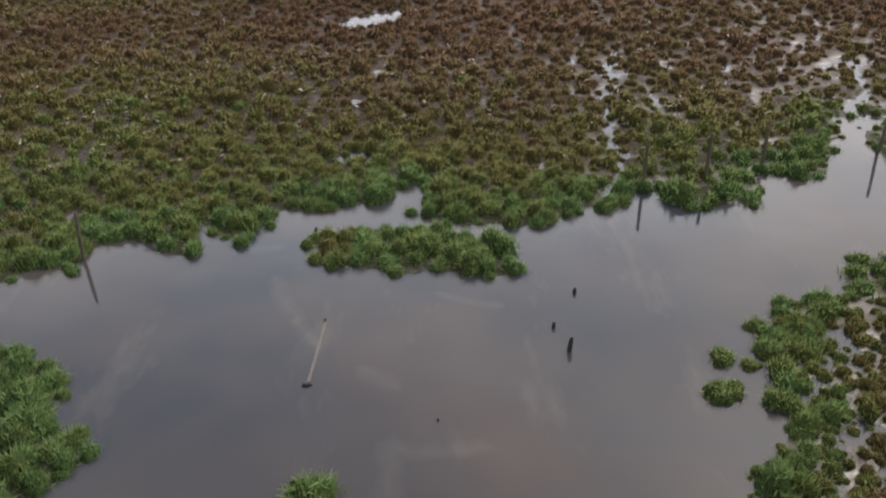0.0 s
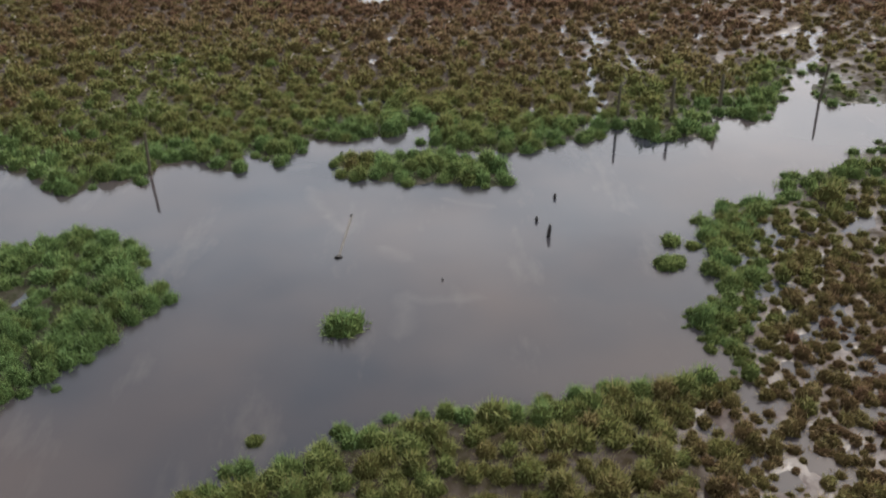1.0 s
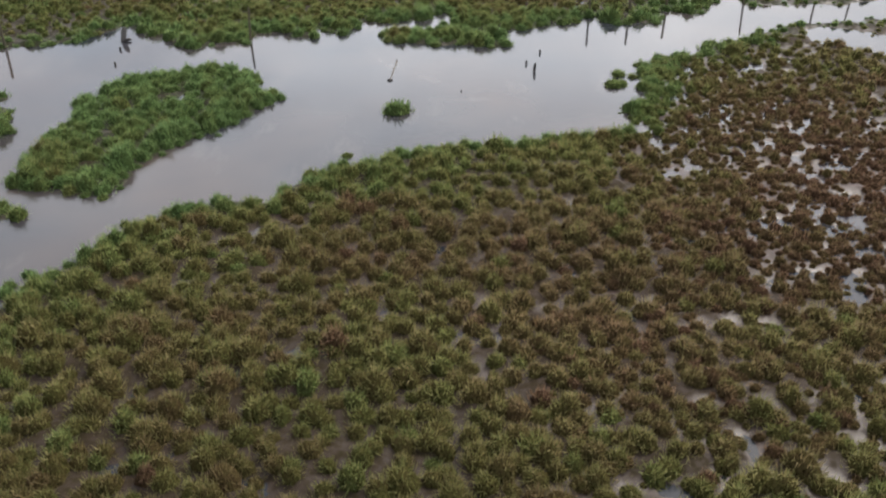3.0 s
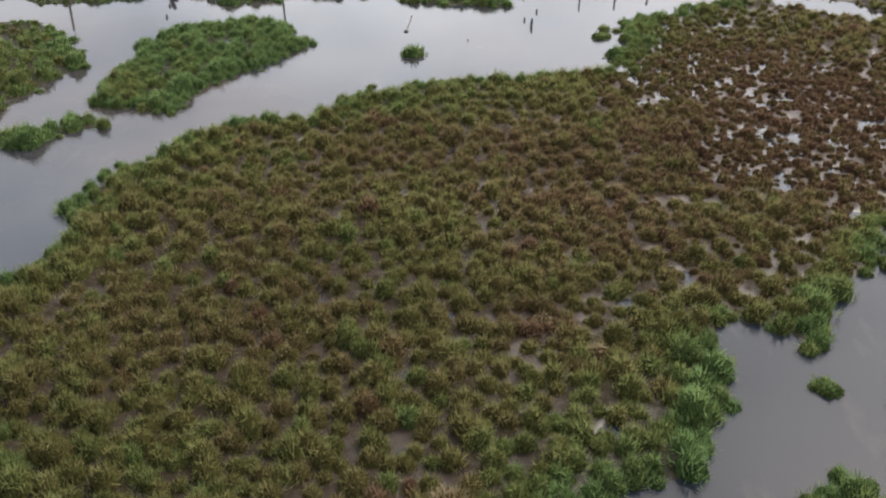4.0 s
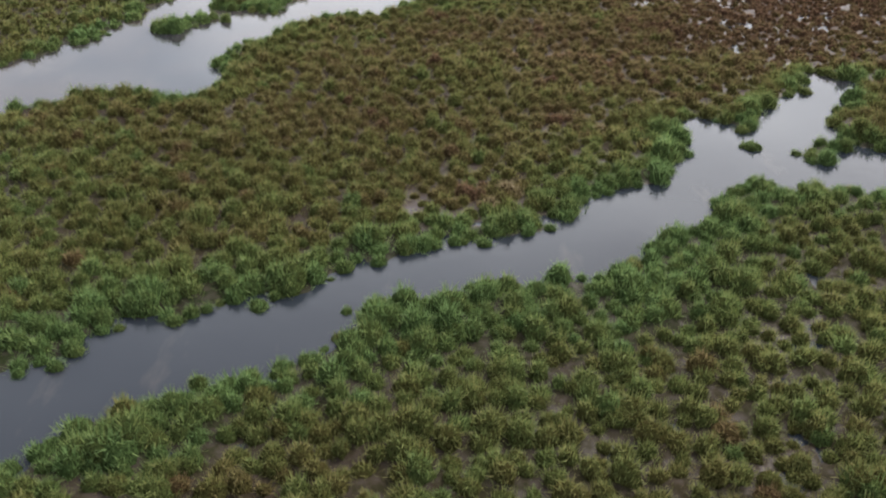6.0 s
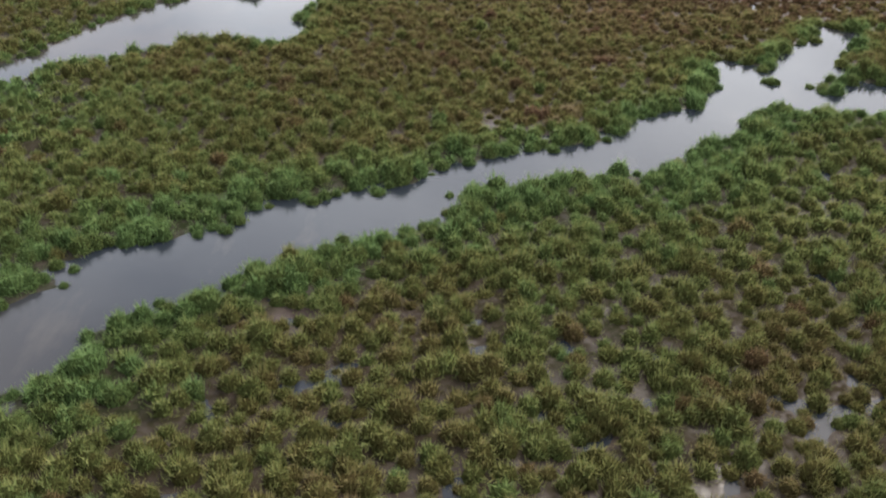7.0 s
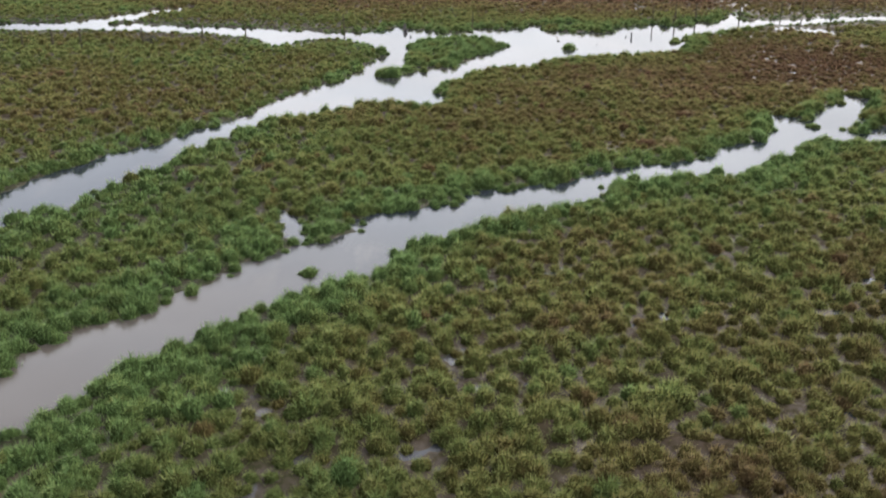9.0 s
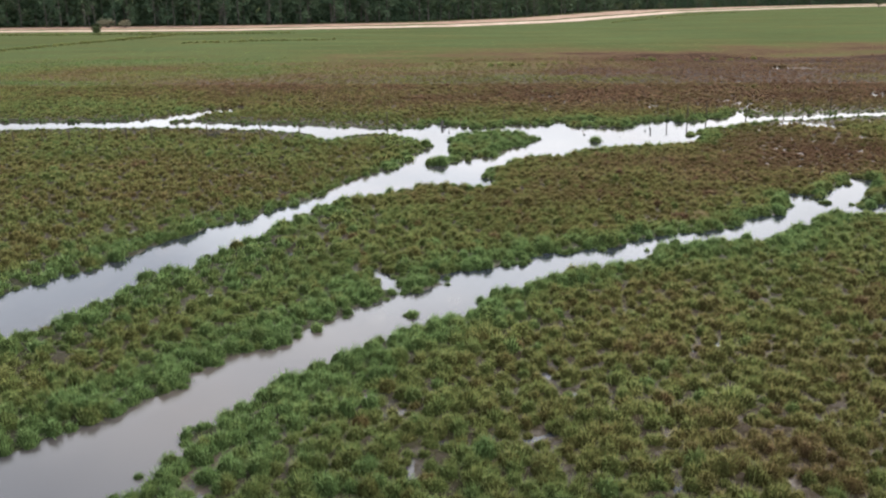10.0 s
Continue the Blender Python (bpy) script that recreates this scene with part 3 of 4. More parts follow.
# ---- grass: tufts of bent blades ----
def tuft_blades(px, py, pz, size, dry, count, width, rng, spread_out=0.92, mat_height=0.6, erect=0.72):
    """Many rounded tufts: a dome of matted stems, coloured dark as if shaded, under short blades that stand up on its
    crown and droop down its sides.
    Returns verts, triangles, dryness and each triangle's material: 0 blade, 1 mat."""
    m, n = len(px), len(px) * count
    wide, tall = size * spread_out * 0.82, size * mat_height * (0.7 + 0.6 * rng.rand(m))
    squash, swing = 0.80 + 0.4 * rng.rand(m), rng.rand(m) * np.pi
    x, y, z, s, dr, w_, t_, sq, sw = (np.repeat(a, count) for a in (px, py, pz, size, dry, wide, tall, squash, swing))
    ang, rad = rng.rand(n) * 2 * np.pi, 1.12 * np.sqrt(rng.rand(n))
    u, v = np.cos(ang) * rad * w_ * sq, np.sin(ang) * rad * w_ / sq
    rx, ry = x + np.cos(sw) * u - np.sin(sw) * v, y + np.sin(sw) * u + np.cos(sw) * v
    rz = z + t_ * np.maximum(1 - rad ** 2.2, -0.1) - 0.010
    out = ang + sw + rng.normal(0, 0.55, n)
    # rise of the blade: up on the crown, down the slope at the rim
    rise = np.where(rng.rand(n) < erect, 1.05 + 0.5 * rng.rand(n) - 0.2 * rad, 0.75 - 0.8 * rad + rng.normal(0, 0.28, n))
    h = s * (0.34 + 0.32 * rng.rand(n))
    fx, fy, fz = np.cos(out) * np.cos(rise) * h, np.sin(out) * np.cos(rise) * h, np.sin(rise) * h
    turn = out + np.pi / 2 + rng.normal(0, 0.9, n)
    w = width * (0.7 + 0.6 * rng.rand(n)) * s / 0.25
    wx, wy = np.cos(turn) * w / 2, np.sin(turn) * w / 2
    b = np.empty((n, 3, 3))
    b[:, 0] = np.stack([rx + wx - 0.25 * fx, ry + wy - 0.25 * fy, rz - 0.25 * fz], 1)
    b[:, 1] = np.stack([rx - wx - 0.25 * fx, ry - wy - 0.25 * fy, rz - 0.25 * fz], 1)
    b[:, 2] = np.stack([rx + 0.75 * fx, ry + 0.75 * fy, rz + 0.75 * fz], 1)
    b, f, a = b.reshape(-1, 3), np.arange(n * 3).reshape(n, 3), np.repeat(dr, 3)
    # the dome: a foot ring, a shoulder ring and a crown point
    q = (np.arange(6) / 6 * 2 * np.pi)[None, :] + rng.rand(m, 1) * 6
    r = wide[:, None] * (0.85 + 0.4 * rng.rand(m, 6))
    low = np.stack([px[:, None] + np.cos(q) * r, py[:, None] + np.sin(q) * r, np.repeat(pz[:, None], 6, 1) - 0.10], 2)
    mid = np.stack([px[:, None] + np.cos(q) * r * 0.66, py[:, None] + np.sin(q) * r * 0.66, pz[:, None] + tall[:, None] * (0.42 + 0.25 * rng.rand(m, 6))], 2)
    top = np.stack([px, py, pz + tall * 0.9], 1)[:, None]
    base = len(b) + np.arange(m)[:, None] * 13
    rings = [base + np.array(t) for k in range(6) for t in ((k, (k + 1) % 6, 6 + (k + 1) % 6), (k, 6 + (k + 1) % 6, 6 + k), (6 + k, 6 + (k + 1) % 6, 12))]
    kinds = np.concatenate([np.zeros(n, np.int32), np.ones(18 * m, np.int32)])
    return np.concatenate([b, np.concatenate([low, mid, top], 1).reshape(-1, 3)]), np.concatenate([f] + rings), np.concatenate([a, np.repeat(dry, 13)]), kinds


def grass_object(name, tufts, label):
    """One object out of several sowings."""
    start, quads = 0, []
    for v, f, a, k in tufts:
        quads.append(f + start)
        start += len(v)
    ob = set_mesh(name, np.concatenate([t[0] for t in tufts]), np.concatenate(quads), GRASS, {"dryness": np.concatenate([t[2] for t in tufts])})
    ob.data.materials.append(SHADED_MAT)
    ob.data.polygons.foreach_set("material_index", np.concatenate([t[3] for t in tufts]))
    return tagged(ob, label, "grass" if label else "", kind="stuff" if label else "")


def in_plan(x, y, margin):
    """The stretch of marsh on either side of the flight that is worth planting."""
    return (x > -10.5 - 0.53 * (y + 41) - margin) & (x < 1.5 + 0.53 * (y + 28) + margin)


def sown(x0, x1, y0, y1, gap, margin, rng):
    gx, gy = np.meshgrid(np.arange(x0, x1, gap), np.arange(y0, y1, gap))
    x = gx.ravel() + (rng.rand(gx.size) - 0.5) * gap * 0.85
    y = gy.ravel() + (rng.rand(gx.size) - 0.5) * gap * 0.85
    keep = in_plan(x, y, margin)
    return x[keep], y[keep]


def plant_grass():
    rng = np.random.RandomState(11)
    # near meadow and banks; the tussocks farther from the flight are coarser
    def by_path(x, y):
        return (np.abs(x - np.where(y < -12, -1.5 + 0.6 * (y + 12), -1.5)) < 11.0 - 0.3 * np.clip(y, 0, 30)) & (y < 19)

    fine, coarse = sown(-60, 36, -40, 38, 0.33, 2.0, rng), sown(-60, 36, -40, 38, 0.40, 2.0, rng)
    inner, outer = by_path(*fine), ~by_path(*coarse)
    x, y = (np.concatenate([a[inner], b[outer]]) for a, b in zip(fine, coarse))
    d, wet = shore(x, y), wetness(x, y)
    z = ground_height(x, y, d, wet)
    d_open = shore(x, y, False)
    dry = dryness(x, y, d_open)
    bank = step(1.6, 0.2, d_open)
    lump = hummocks(x, y)
    keep = (d > 0.13) & (z > -0.09) & (lump + 0.05 * rng.normal(0, 1, len(x)) > -0.42 + 0.28 * step(0.25, 0.8, wet) - 0.12 * bank * step(0.7, 0.3, wet))
    keep &= ~((x > 1.0) & (x < 20) & (y > -6.5) & (y < 17) & (wet + 0.10 * rng.normal(0, 1, len(x)) > 0.52) & (bank < 0.6))
    x, y, z, d, dry, bank, wet, lump, d_open = (a[keep] for a in (x, y, z, d, dry, bank, wet, lump, d_open))
    size = (0.238 + 0.050 * bank - 0.06 * step(0.3, 0.9, wet) * (1 - bank)) * (0.78 + 0.44 * rng.rand(len(x))) * (1.05 + 0.65 * lump)
    size = size * (1 - 0.38 * step(0.45, 0.1, d)) * (1 - 0.46 * step(7, 11, y) * np.maximum(step(-10, -15, x), step(8, 12, x)) * step(4.0, 1.2, d_open))
    odd = rng.rand(len(x))
    dry = np.clip(dry + rng.normal(0, 0.07, len(x)) + 0.30 * (odd < 0.022) - 0.20 * (odd > 0.94), 0, 1)
    close = by_path(x, y)
    size = size * np.where(close, 1.0, 1.06)
    for name, pick, label in (("bank_grass", bank > 0.4, "lush green marsh grass along the water's edge"),
                              ("meadow_grass", bank <= 0.4, "olive and brown tussocky grass of the wet meadow")):
        grass_object(name, [tuft_blades(x[q], y[q], z[q] - 0.02, size[q], dry[q], count, width, rng, 0.98, mat_height)
                            for q, count, width, mat_height in ((pick & close, 116, 0.0135, 0.78), (pick & ~close & (y < 19), 50, 0.024, 0.68), (pick & ~close & (y >= 19), 34, 0.036, 0.66))], label)
    # small brown tufts of the trodden wet corner
    x, y = sown(1.0, 20, -6.5, 17, 0.20, 1.0, rng)
    d, wet = shore(x, y), wetness(x, y)
    z = ground_height(x, y, d, wet)
    keep = (d > 0.15) & (z > -0.07) & (wet + 0.10 * rng.normal(0, 1, len(x)) > 0.46) & (hummocks(x, y) > -0.30) & (rng.rand(len(x)) < 0.92)
    x, y, z, d = (a[keep] for a in (x, y, z, d))
    dry = np.clip(dryness(x, y, shore(x, y, False)) + rng.normal(0.12, 0.10, len(x)), 0, 1)
    grass_object("wet_corner_grass", [tuft_blades(x, y, z - 0.02, 0.17 * (0.55 + 0.9 * rng.rand(len(x))), dry, 46, 0.020, rng, 0.95, 0.75)], "small brown trodden tufts between the puddles")
    # farther meadow: coarser tufts
    for name, y0, y1, gap, count, width, tall, label in (
            ("distant_grass", 38, 72, 0.54, 18, 0.075, 0.22, "brown and green tussocks of the meadow beyond the pond"),
            ("far_grass", 56, 104, 0.8, 12, 0.13, 0.10, "short green pasture grass far beyond the pond")):
        x, y = sown(-110, 75, y0, y1, gap, 1.0, rng)
        d, wet = shore(x, y), wetness(x, y)
        z = ground_height(x, y, d, wet)
        dry = np.clip(dryness(x, y, shore(x, y, False)) + rng.normal(0, 0.07, len(x)), 0, 1)
        keep = (d > 0.05) & (z > -0.04) & (rng.rand(len(x)) < (0.92 - 0.4 * wet) * (step(74, 52, y + 14 * (value_noise(x * 0.4, y, 6.0, 21) - 0.5)) if y0 < 50 else 0.6 * step(50, 66, y) * step(106, 76, y + 16 * (value_noise(x * 0.4, y, 7.0, 22) - 0.5))))
        x, y, z, dry = (a[keep] for a in (x, y, z, dry))
        grass_object(name, [tuft_blades(x, y, z - 0.02, tall * (0.7 + 0.6 * rng.rand(len(x))), dry, count, width, rng, 1.1, 0.36)], label)


plant_grass()


def plant_outlying():
    """The same meadow going on to either side, thinner sown."""
    rng = np.random.RandomState(83)
    gx, gy = np.meshgrid(np.arange(-62, 48, 1.2), np.arange(-62, 38, 1.2))
    x, y = (a.ravel() + (rng.rand(a.size) - 0.5) * 0.9 for a in (gx, gy))
    keep = ~in_plan(x, y, 1.6) | (y < -40)
    x, y = x[keep], y[keep]
    d, wet = shore(x, y), wetness(x, y)
    keep = d > 0.2
    x, y, d, wet = (a[keep] for a in (x, y, d, wet))
    dry = np.clip(dryness(x, y, d) + rng.normal(0, 0.06, len(x)), 0, 1)
    grass_object("outlying_grass", [tuft_blades(x, y, ground_height(x, y, d, wet) - 0.02, 0.42 * (0.7 + 0.6 * rng.rand(len(x))), dry, 14, 0.09, rng, 1.0, 0.45)],
                 "olive and brown tussocks of the outlying wet meadow")


plant_outlying()


def plant_dead_stalks():
    """Bleached broken stalks lying over the brown meadow."""
    rng = np.random.RandomState(47)
    x, y = sown(-34, 30, 12, 36, 0.62, 1.0, rng)
    d, wet = shore(x, y), wetness(x, y)
    dry = dryness(x, y, shore(x, y, False))
    keep = (d > 0.4) & (rng.rand(len(x)) < 0.42 * step(0.30, 0.75, dry + 0.35 * (value_noise(x, y, 4.0, 23) - 0.5)) * (0.35 + 0.65 * step(8, 18, y)))
    x, y, d, wet = (a[keep] for a in (x, y, d, wet))
    z = ground_height(x, y, d, wet) + 0.10
    n = 3 * len(x)
    sx, sy, sz = (np.repeat(a, 3) + rng.normal(0, 0.07, n) for a in (x, y, z))
    turn, long, wide = rng.rand(n) * 2 * np.pi, 0.06 + 0.09 * rng.rand(n), 0.009 + 0.010 * rng.rand(n)
    c, q = np.cos(turn), np.sin(turn)
    rise = 0.25 * long
    v = np.stack([np.stack([sx - q * wide, sy + c * wide, sz], 1), np.stack([sx + q * wide, sy - c * wide, sz], 1),
                  np.stack([sx + c * long + q * wide * 0.5, sy + q * long - c * wide * 0.5, sz + rise], 1), np.stack([sx + c * long - q * wide * 0.5, sy + q * long + c * wide * 0.5, sz + rise], 1)], 1)
    ob = set_mesh("dead_stalks", v.reshape(-1, 3), np.arange(4 * n).reshape(n, 4), BLEACHED, smooth=False)
    tagged(ob, "bleached broken stalks strewn over the brown meadow", "dead stalks", kind="stuff")


plant_dead_stalks()


def plant_reeds():
    """Dark rank growth along the ditches of the far pasture."""
    rng = np.random.RandomState(31)
    xs, ys = [], []
    for line, per_metre in (([(-76, 82), (-72, 93), (-69.5, 103), (-65, 116), (-62, 131), (-40, 137)], 6.0), ([(-53, 104), (-39.5, 110), (-30, 111)], 4.0),
                            ([(-110, 131), (-84, 132), (-62, 134)], 5.0), ([(30, 182), (62, 240), (90, 275)], 1.0), ([(-12, 61), (-3, 58), (4, 60)], 1.2), ([(8, 66), (20, 64), (27, 66)], 1.0)):
        for (ax, ay), (bx, by) in zip(line, line[1:]):
            m = int(np.hypot(bx - ax, by - ay) * per_metre)
            u = rng.rand(m)
            xs.append(ax + (bx - ax) * u + rng.normal(0, 0.6, m))
            ys.append(ay + (by - ay) * u + rng.normal(0, 0.6, m))
    x, y = np.concatenate(xs), np.concatenate(ys)
    z = ground_height(x, y, shore(x, y), wetness(x, y))
    grass_object("ditch_reeds", [tuft_blades(x, y, z - 0.02, 0.38 * (0.6 + 0.8 * rng.rand(len(x))), 0.25 + 0.2 * rng.rand(len(x)), 14, 0.08, rng, 1.0)],
                 "dark rank reeds along the ditches of the far pasture")


plant_reeds()


# ---- things: small helpers ----
def part(name, bm, mat, parent=None, label=""):
    me = bpy.data.meshes.new(name)
    bm.normal_update()
    bm.to_mesh(me)
    bm.free()
    me.materials.append(mat)
    ob = new(name, me)
    ob.parent = parent
    return tagged(ob, label)


def tube(bm, path, sides=8, rough=0.0, rng=random):
    """A closed tapering tube along (x, y, z, radius) points."""
    rings = []
    for k, (x, y, z, r) in enumerate(path):
        a, b = Vector(path[max(k - 1, 0)][:3]), Vector(path[min(k + 1, len(path) - 1)][:3])
        t = (b - a).normalized()
        u = t.orthogonal().normalized() if abs(t.z) < 0.9 else Vector((1, 0, 0)).cross(t).normalized()
        w = t.cross(u)
        rings.append([bm.verts.new(Vector((x, y, z)) + (u * math.cos(q) + w * math.sin(q)) * r * (1 + rough * (rng.random() - 0.5)))
                      for q in (2 * math.pi * i / sides for i in range(sides))])
    for a, b in zip(rings, rings[1:]):
        for i in range(sides):
            bm.faces.new((a[i], a[(i + 1) % sides], b[(i + 1) % sides], b[i]))
    bm.faces.new(rings[0][::-1])
    bm.faces.new(rings[-1])
    return bm


def level(x, y):
    x, y = np.array([float(x)]), np.array([float(y)])
    return float(ground_height(x, y, shore(x, y), wetness(x, y))[0])


# ---- old fence along the northern bank ----
BRUSHWOOD = (-23.4, 9.4)
POSTS = [(-34.0, 7.3), (-32.6, 7.7), (-31.1, 7.8), (-29.5, 8.0), (-28.1, 8.4), (-26.8, 8.8), (-23.7, 9.2), (-21.0, 10.8), (-18.7, 11.0), (-13.6, 13.1), (-6.38, 14.0), (4.49, 16.7), (5.9, 17.0), (7.25, 17.43),
         (10.1, 18.13), (12.87, 18.8), (14.5, 19.6), (16.6, 20.2), (18.9, 20.9)]


def fence_post(x, y, tall, lean, rng):
    bm = bmesh.new()
    r = 0.033 + 0.012 * rng.random()
    path = [(lean[0] * h, lean[1] * h, h, r * (1.05 - 0.12 * max(h, 0)) * (0.94 + 0.12 * rng.random())) for h in (-0.5, 0.0, 0.3, 0.65, tall - 0.05)]
    path.append((lean[0] * tall, lean[1] * tall, tall, r * 0.55))
    tube(bm, path, 9, 0.16, rng)
    ob = part("fence_post", bm, OLD_WOOD)
    ob.matrix_basis = pose(x, y, 0)
    tagged(ob, "grey weathered wooden fence post standing in the marsh edge", "fence post", "posts of the old fence")


def make_fence():
    rng = random.Random(4)
    for x, y in POSTS:
        fence_post(x, y, (0.85 if x < -18 else 1.05) + 0.12 * (rng.random() - 0.5), ((rng.random() - 0.5) * 0.10, (rng.random() - 0.5) * 0.10), rng)


make_fence()


# ---- things in the pond ----
def stake(x, y, tall, r, lean, seed):
    rng = random.Random(seed)
    bm = bmesh.new()
    tube(bm, [(lean[0] * h, lean[1] * h, h, 0.7 * r * k) for h, k in ((-0.3, 1.1), (0, 1.0), (tall * 0.5, 0.95), (tall * 0.85, 0.8), (tall, 0.4))], 8, 0.25, rng)
    ob = part("stake", bm, WET_WOOD)
    ob.matrix_basis = pose(x, y, 0)
    tagged(ob, "dark wet broken stake standing in the pond", "stake", "stakes in the pond")


for x, y, tall, r, lean, seed in ((2.17, 11.13, 0.26, 0.055, (0.1, 0.05), 1), (2.0, 11.75, 0.11, 0.045, (0, 0), 2), (2.48, 12.74, 0.11, 0.045, (0.05, 0), 3), (0.09, 9.55, 0.05, 0.025, (0, 0), 4),
                                  (-2.22, 14.85, 0.16, 0.05, (0.2, 0), 5), (-10.08, 12.9, 0.10, 0.05, (0.3, 0), 6), (-9.79, 11.57, 0.10, 0.05, (-0.2, 0.1), 7), (-1.75, 12.0, 0.05, 0.03, (0.2, 0), 8)):
    stake(x, y, tall, r, lean, seed)


def sunken_plank():
    rng = random.Random(9)
    base = tagged(new("sunken_plank"), "bleached plank floating half sunk with a dark broken end", "plank")
    base.matrix_basis = pose(-1.8, 11.15, 0.0, 0, 0, -4)
    bm = bmesh.new()
    n = 10
    rows = []
    for k in range(n + 1):
        y = -0.76 + 1.62 * k / n
        w = 0.024 + 0.005 * rng.random()
        rows.append([bm.verts.new((sx * w, y, z)) for sx, z in ((-1, -0.04), (-1, 0.0), (-0.8, 0.006), (0.8, 0.006), (1, 0.0), (1, -0.04))])
    for a, b in zip(rows, rows[1:]):
        for i in range(6):
            bm.faces.new((a[i], b[i], b[(i + 1) % 6], a[(i + 1) % 6]))
    bm.faces.new(rows[0])
    bm.faces.new(rows[-1][::-1])
    part("board", bm, PALE_WOOD, base)
    bm = bmesh.new()
    tube(bm, [(-0.07, -0.80, 0.0, 0.028), (-0.02, -0.79, 0.015, 0.042), (0.03, -0.78, 0.015, 0.038), (0.07, -0.77, 0.0, 0.02)], 8, 0.3, rng)
    part("broken_end", bm, WET_WOOD, base, "dark rotten broken end")


sunken_plank()


def driftwood(x, y, turn, seed):
    rng = random.Random(seed)
    base = tagged(new("driftwood"), "bleached grey board leaning out of the shallows", "driftwood")
    base.matrix_basis = pose(x, y, 0, 0, 0, turn)
    bm = bmesh.new()
    rows = []
    for k in range(6):
        h = -0.15 + 0.55 * k / 5
        w = 0.075 + 0.012 * rng.random() - (0.03 if k == 5 else 0)
        rows.append([bm.verts.new((0.16 * h + sx * w, 0.35 * h + sy * 0.014, h)) for sx, sy in ((-1, -1), (1, -1), (1, 1), (-1, 1))])
    for a, b in zip(rows, rows[1:]):
        for i in range(4):
            bm.faces.new((a[i], a[(i + 1) % 4], b[(i + 1) % 4], b[i]))
    bm.faces.new(rows[0][::-1])
    bm.faces.new(rows[-1])
    part("board", bm, PALE_WOOD, base)
    bm = bmesh.new()
    tube(bm, [(0.02, -0.03, 0.0, 0.04), (0.10, -0.02, 0.05, 0.05), (0.19, 0.0, 0.06, 0.045), (0.25, 0.01, 0.04, 0.02)], 8, 0.3, rng)
    part("rotten_end", bm, WET_WOOD, base, "dark rotten broken end")


driftwood(-10.25, 13.75, 8, 3)


def brushwood(x, y, seed):
    """A low heap of crossed dead twigs."""
    rng = random.Random(seed)
    base = tagged(new("brushwood_heap"), "low heap of dark dead twigs on the wet meadow", "brushwood")
    base.matrix_basis = pose(x, y, level(x, y) + 0.1)
    for k in range(22):
        cx, cy, q, long, up = rng.uniform(-0.4, 0.4), rng.uniform(-0.25, 0.25), rng.uniform(0, 6.28), rng.uniform(0.25, 0.5), rng.uniform(0.05, 0.45)
        ax, ay = math.cos(q) * long, math.sin(q) * long
        bm = bmesh.new()
        tube(bm, [(cx - ax, cy - ay, -0.12, 0.020), (cx, cy, up * 0.5, 0.017), (cx + ax, cy + ay, up + 0.05, 0.008)], 5, 0.2, rng)
        part("twig", bm, WET_WOOD, base)


brushwood(*BRUSHWOOD, 12)


def tussock(x, y, radius, tall, dry, count, width, seed, name="grass_tussock", label="lone green grass tussock standing in the pond", mat=None, group="lone tussocks", spread_x=1.0):
    """A single tuft on its root clump."""
    rng = np.random.RandomState(seed)
    base = tagged(new(name), label, "grass tussock", group)
    z = max(level(x, y), -0.02)
    base.matrix_basis = pose(x, y, z)
    bm = bmesh.new()
    bmesh.ops.create_icosphere(bm, subdivisions=2, radius=1.0)
    for v in bm.verts:
        k = 1 + 0.25 * (noise.noise(v.co * 2.1 + Vector((seed, 0, 0))))
        v.co = Vector((v.co.x * radius * 0.8 * k * spread_x, v.co.y * radius * 0.8 * k, v.co.z * 0.09 * k - 0.02))
    part("root_clump", bm, SHADED_MAT, base)
    m = max(3, int(radius / 0.07))
    where, far = rng.rand(m * 3) * 2 * np.pi, radius * 0.62 * np.sqrt(rng.rand(m * 3))
    px, py = np.cos(where) * far * spread_x, np.sin(where) * far
    one = np.ones(m * 3)
    ob = grass_object("tuft", [tuft_blades(px, py, one * 0.0, one * tall * (0.75 + 0.4 * rng.rand(m * 3)), one * dry, count * 2, width, rng)], "")
    if mat:
        ob.data.materials[0] = mat
    ob.parent = base


for k, (x, y, r, tall, dry) in enumerate(((-1.60, 8.2, 0.26, 0.38, 0.12), (4.50, 10.85, 0.15, 0.22, 0.2), (4.22, 10.02, 0.22, 0.22, 0.2), (4.45, 10.08, 0.16, 0.2, 0.2), (4.87, 10.68, 0.09, 0.16, 0.3),
                                           (-2.55, 5.42, 0.14, 0.14, 0.3), (5.2, -6.9, 0.22, 0.2, 0.15), (-4.75, -13.45, 0.12, 0.2, 0.1), (-10.75, -19.5, 0.22, 0.2, 0.1))):
    tussock(x, y, r, tall, dry, 16, 0.028, 20 + k)
for k, (x, y, r, tall) in enumerate(((-0.46, -9.45, 0.12, 0.34), (-0.85, -9.95, 0.10, 0.26), (1.13, -5.45, 0.22, 0.20), (1.87, -6.3, 0.14, 0.20), (-4.05, -22.9, 0.20, 0.20))):
    tussock(x, y, r, tall, 0.8, 26, 0.016, 60 + k, "dry_tussock", "withered straw-coloured grass tussock among the green meadow", STRAW, "withered tussocks")


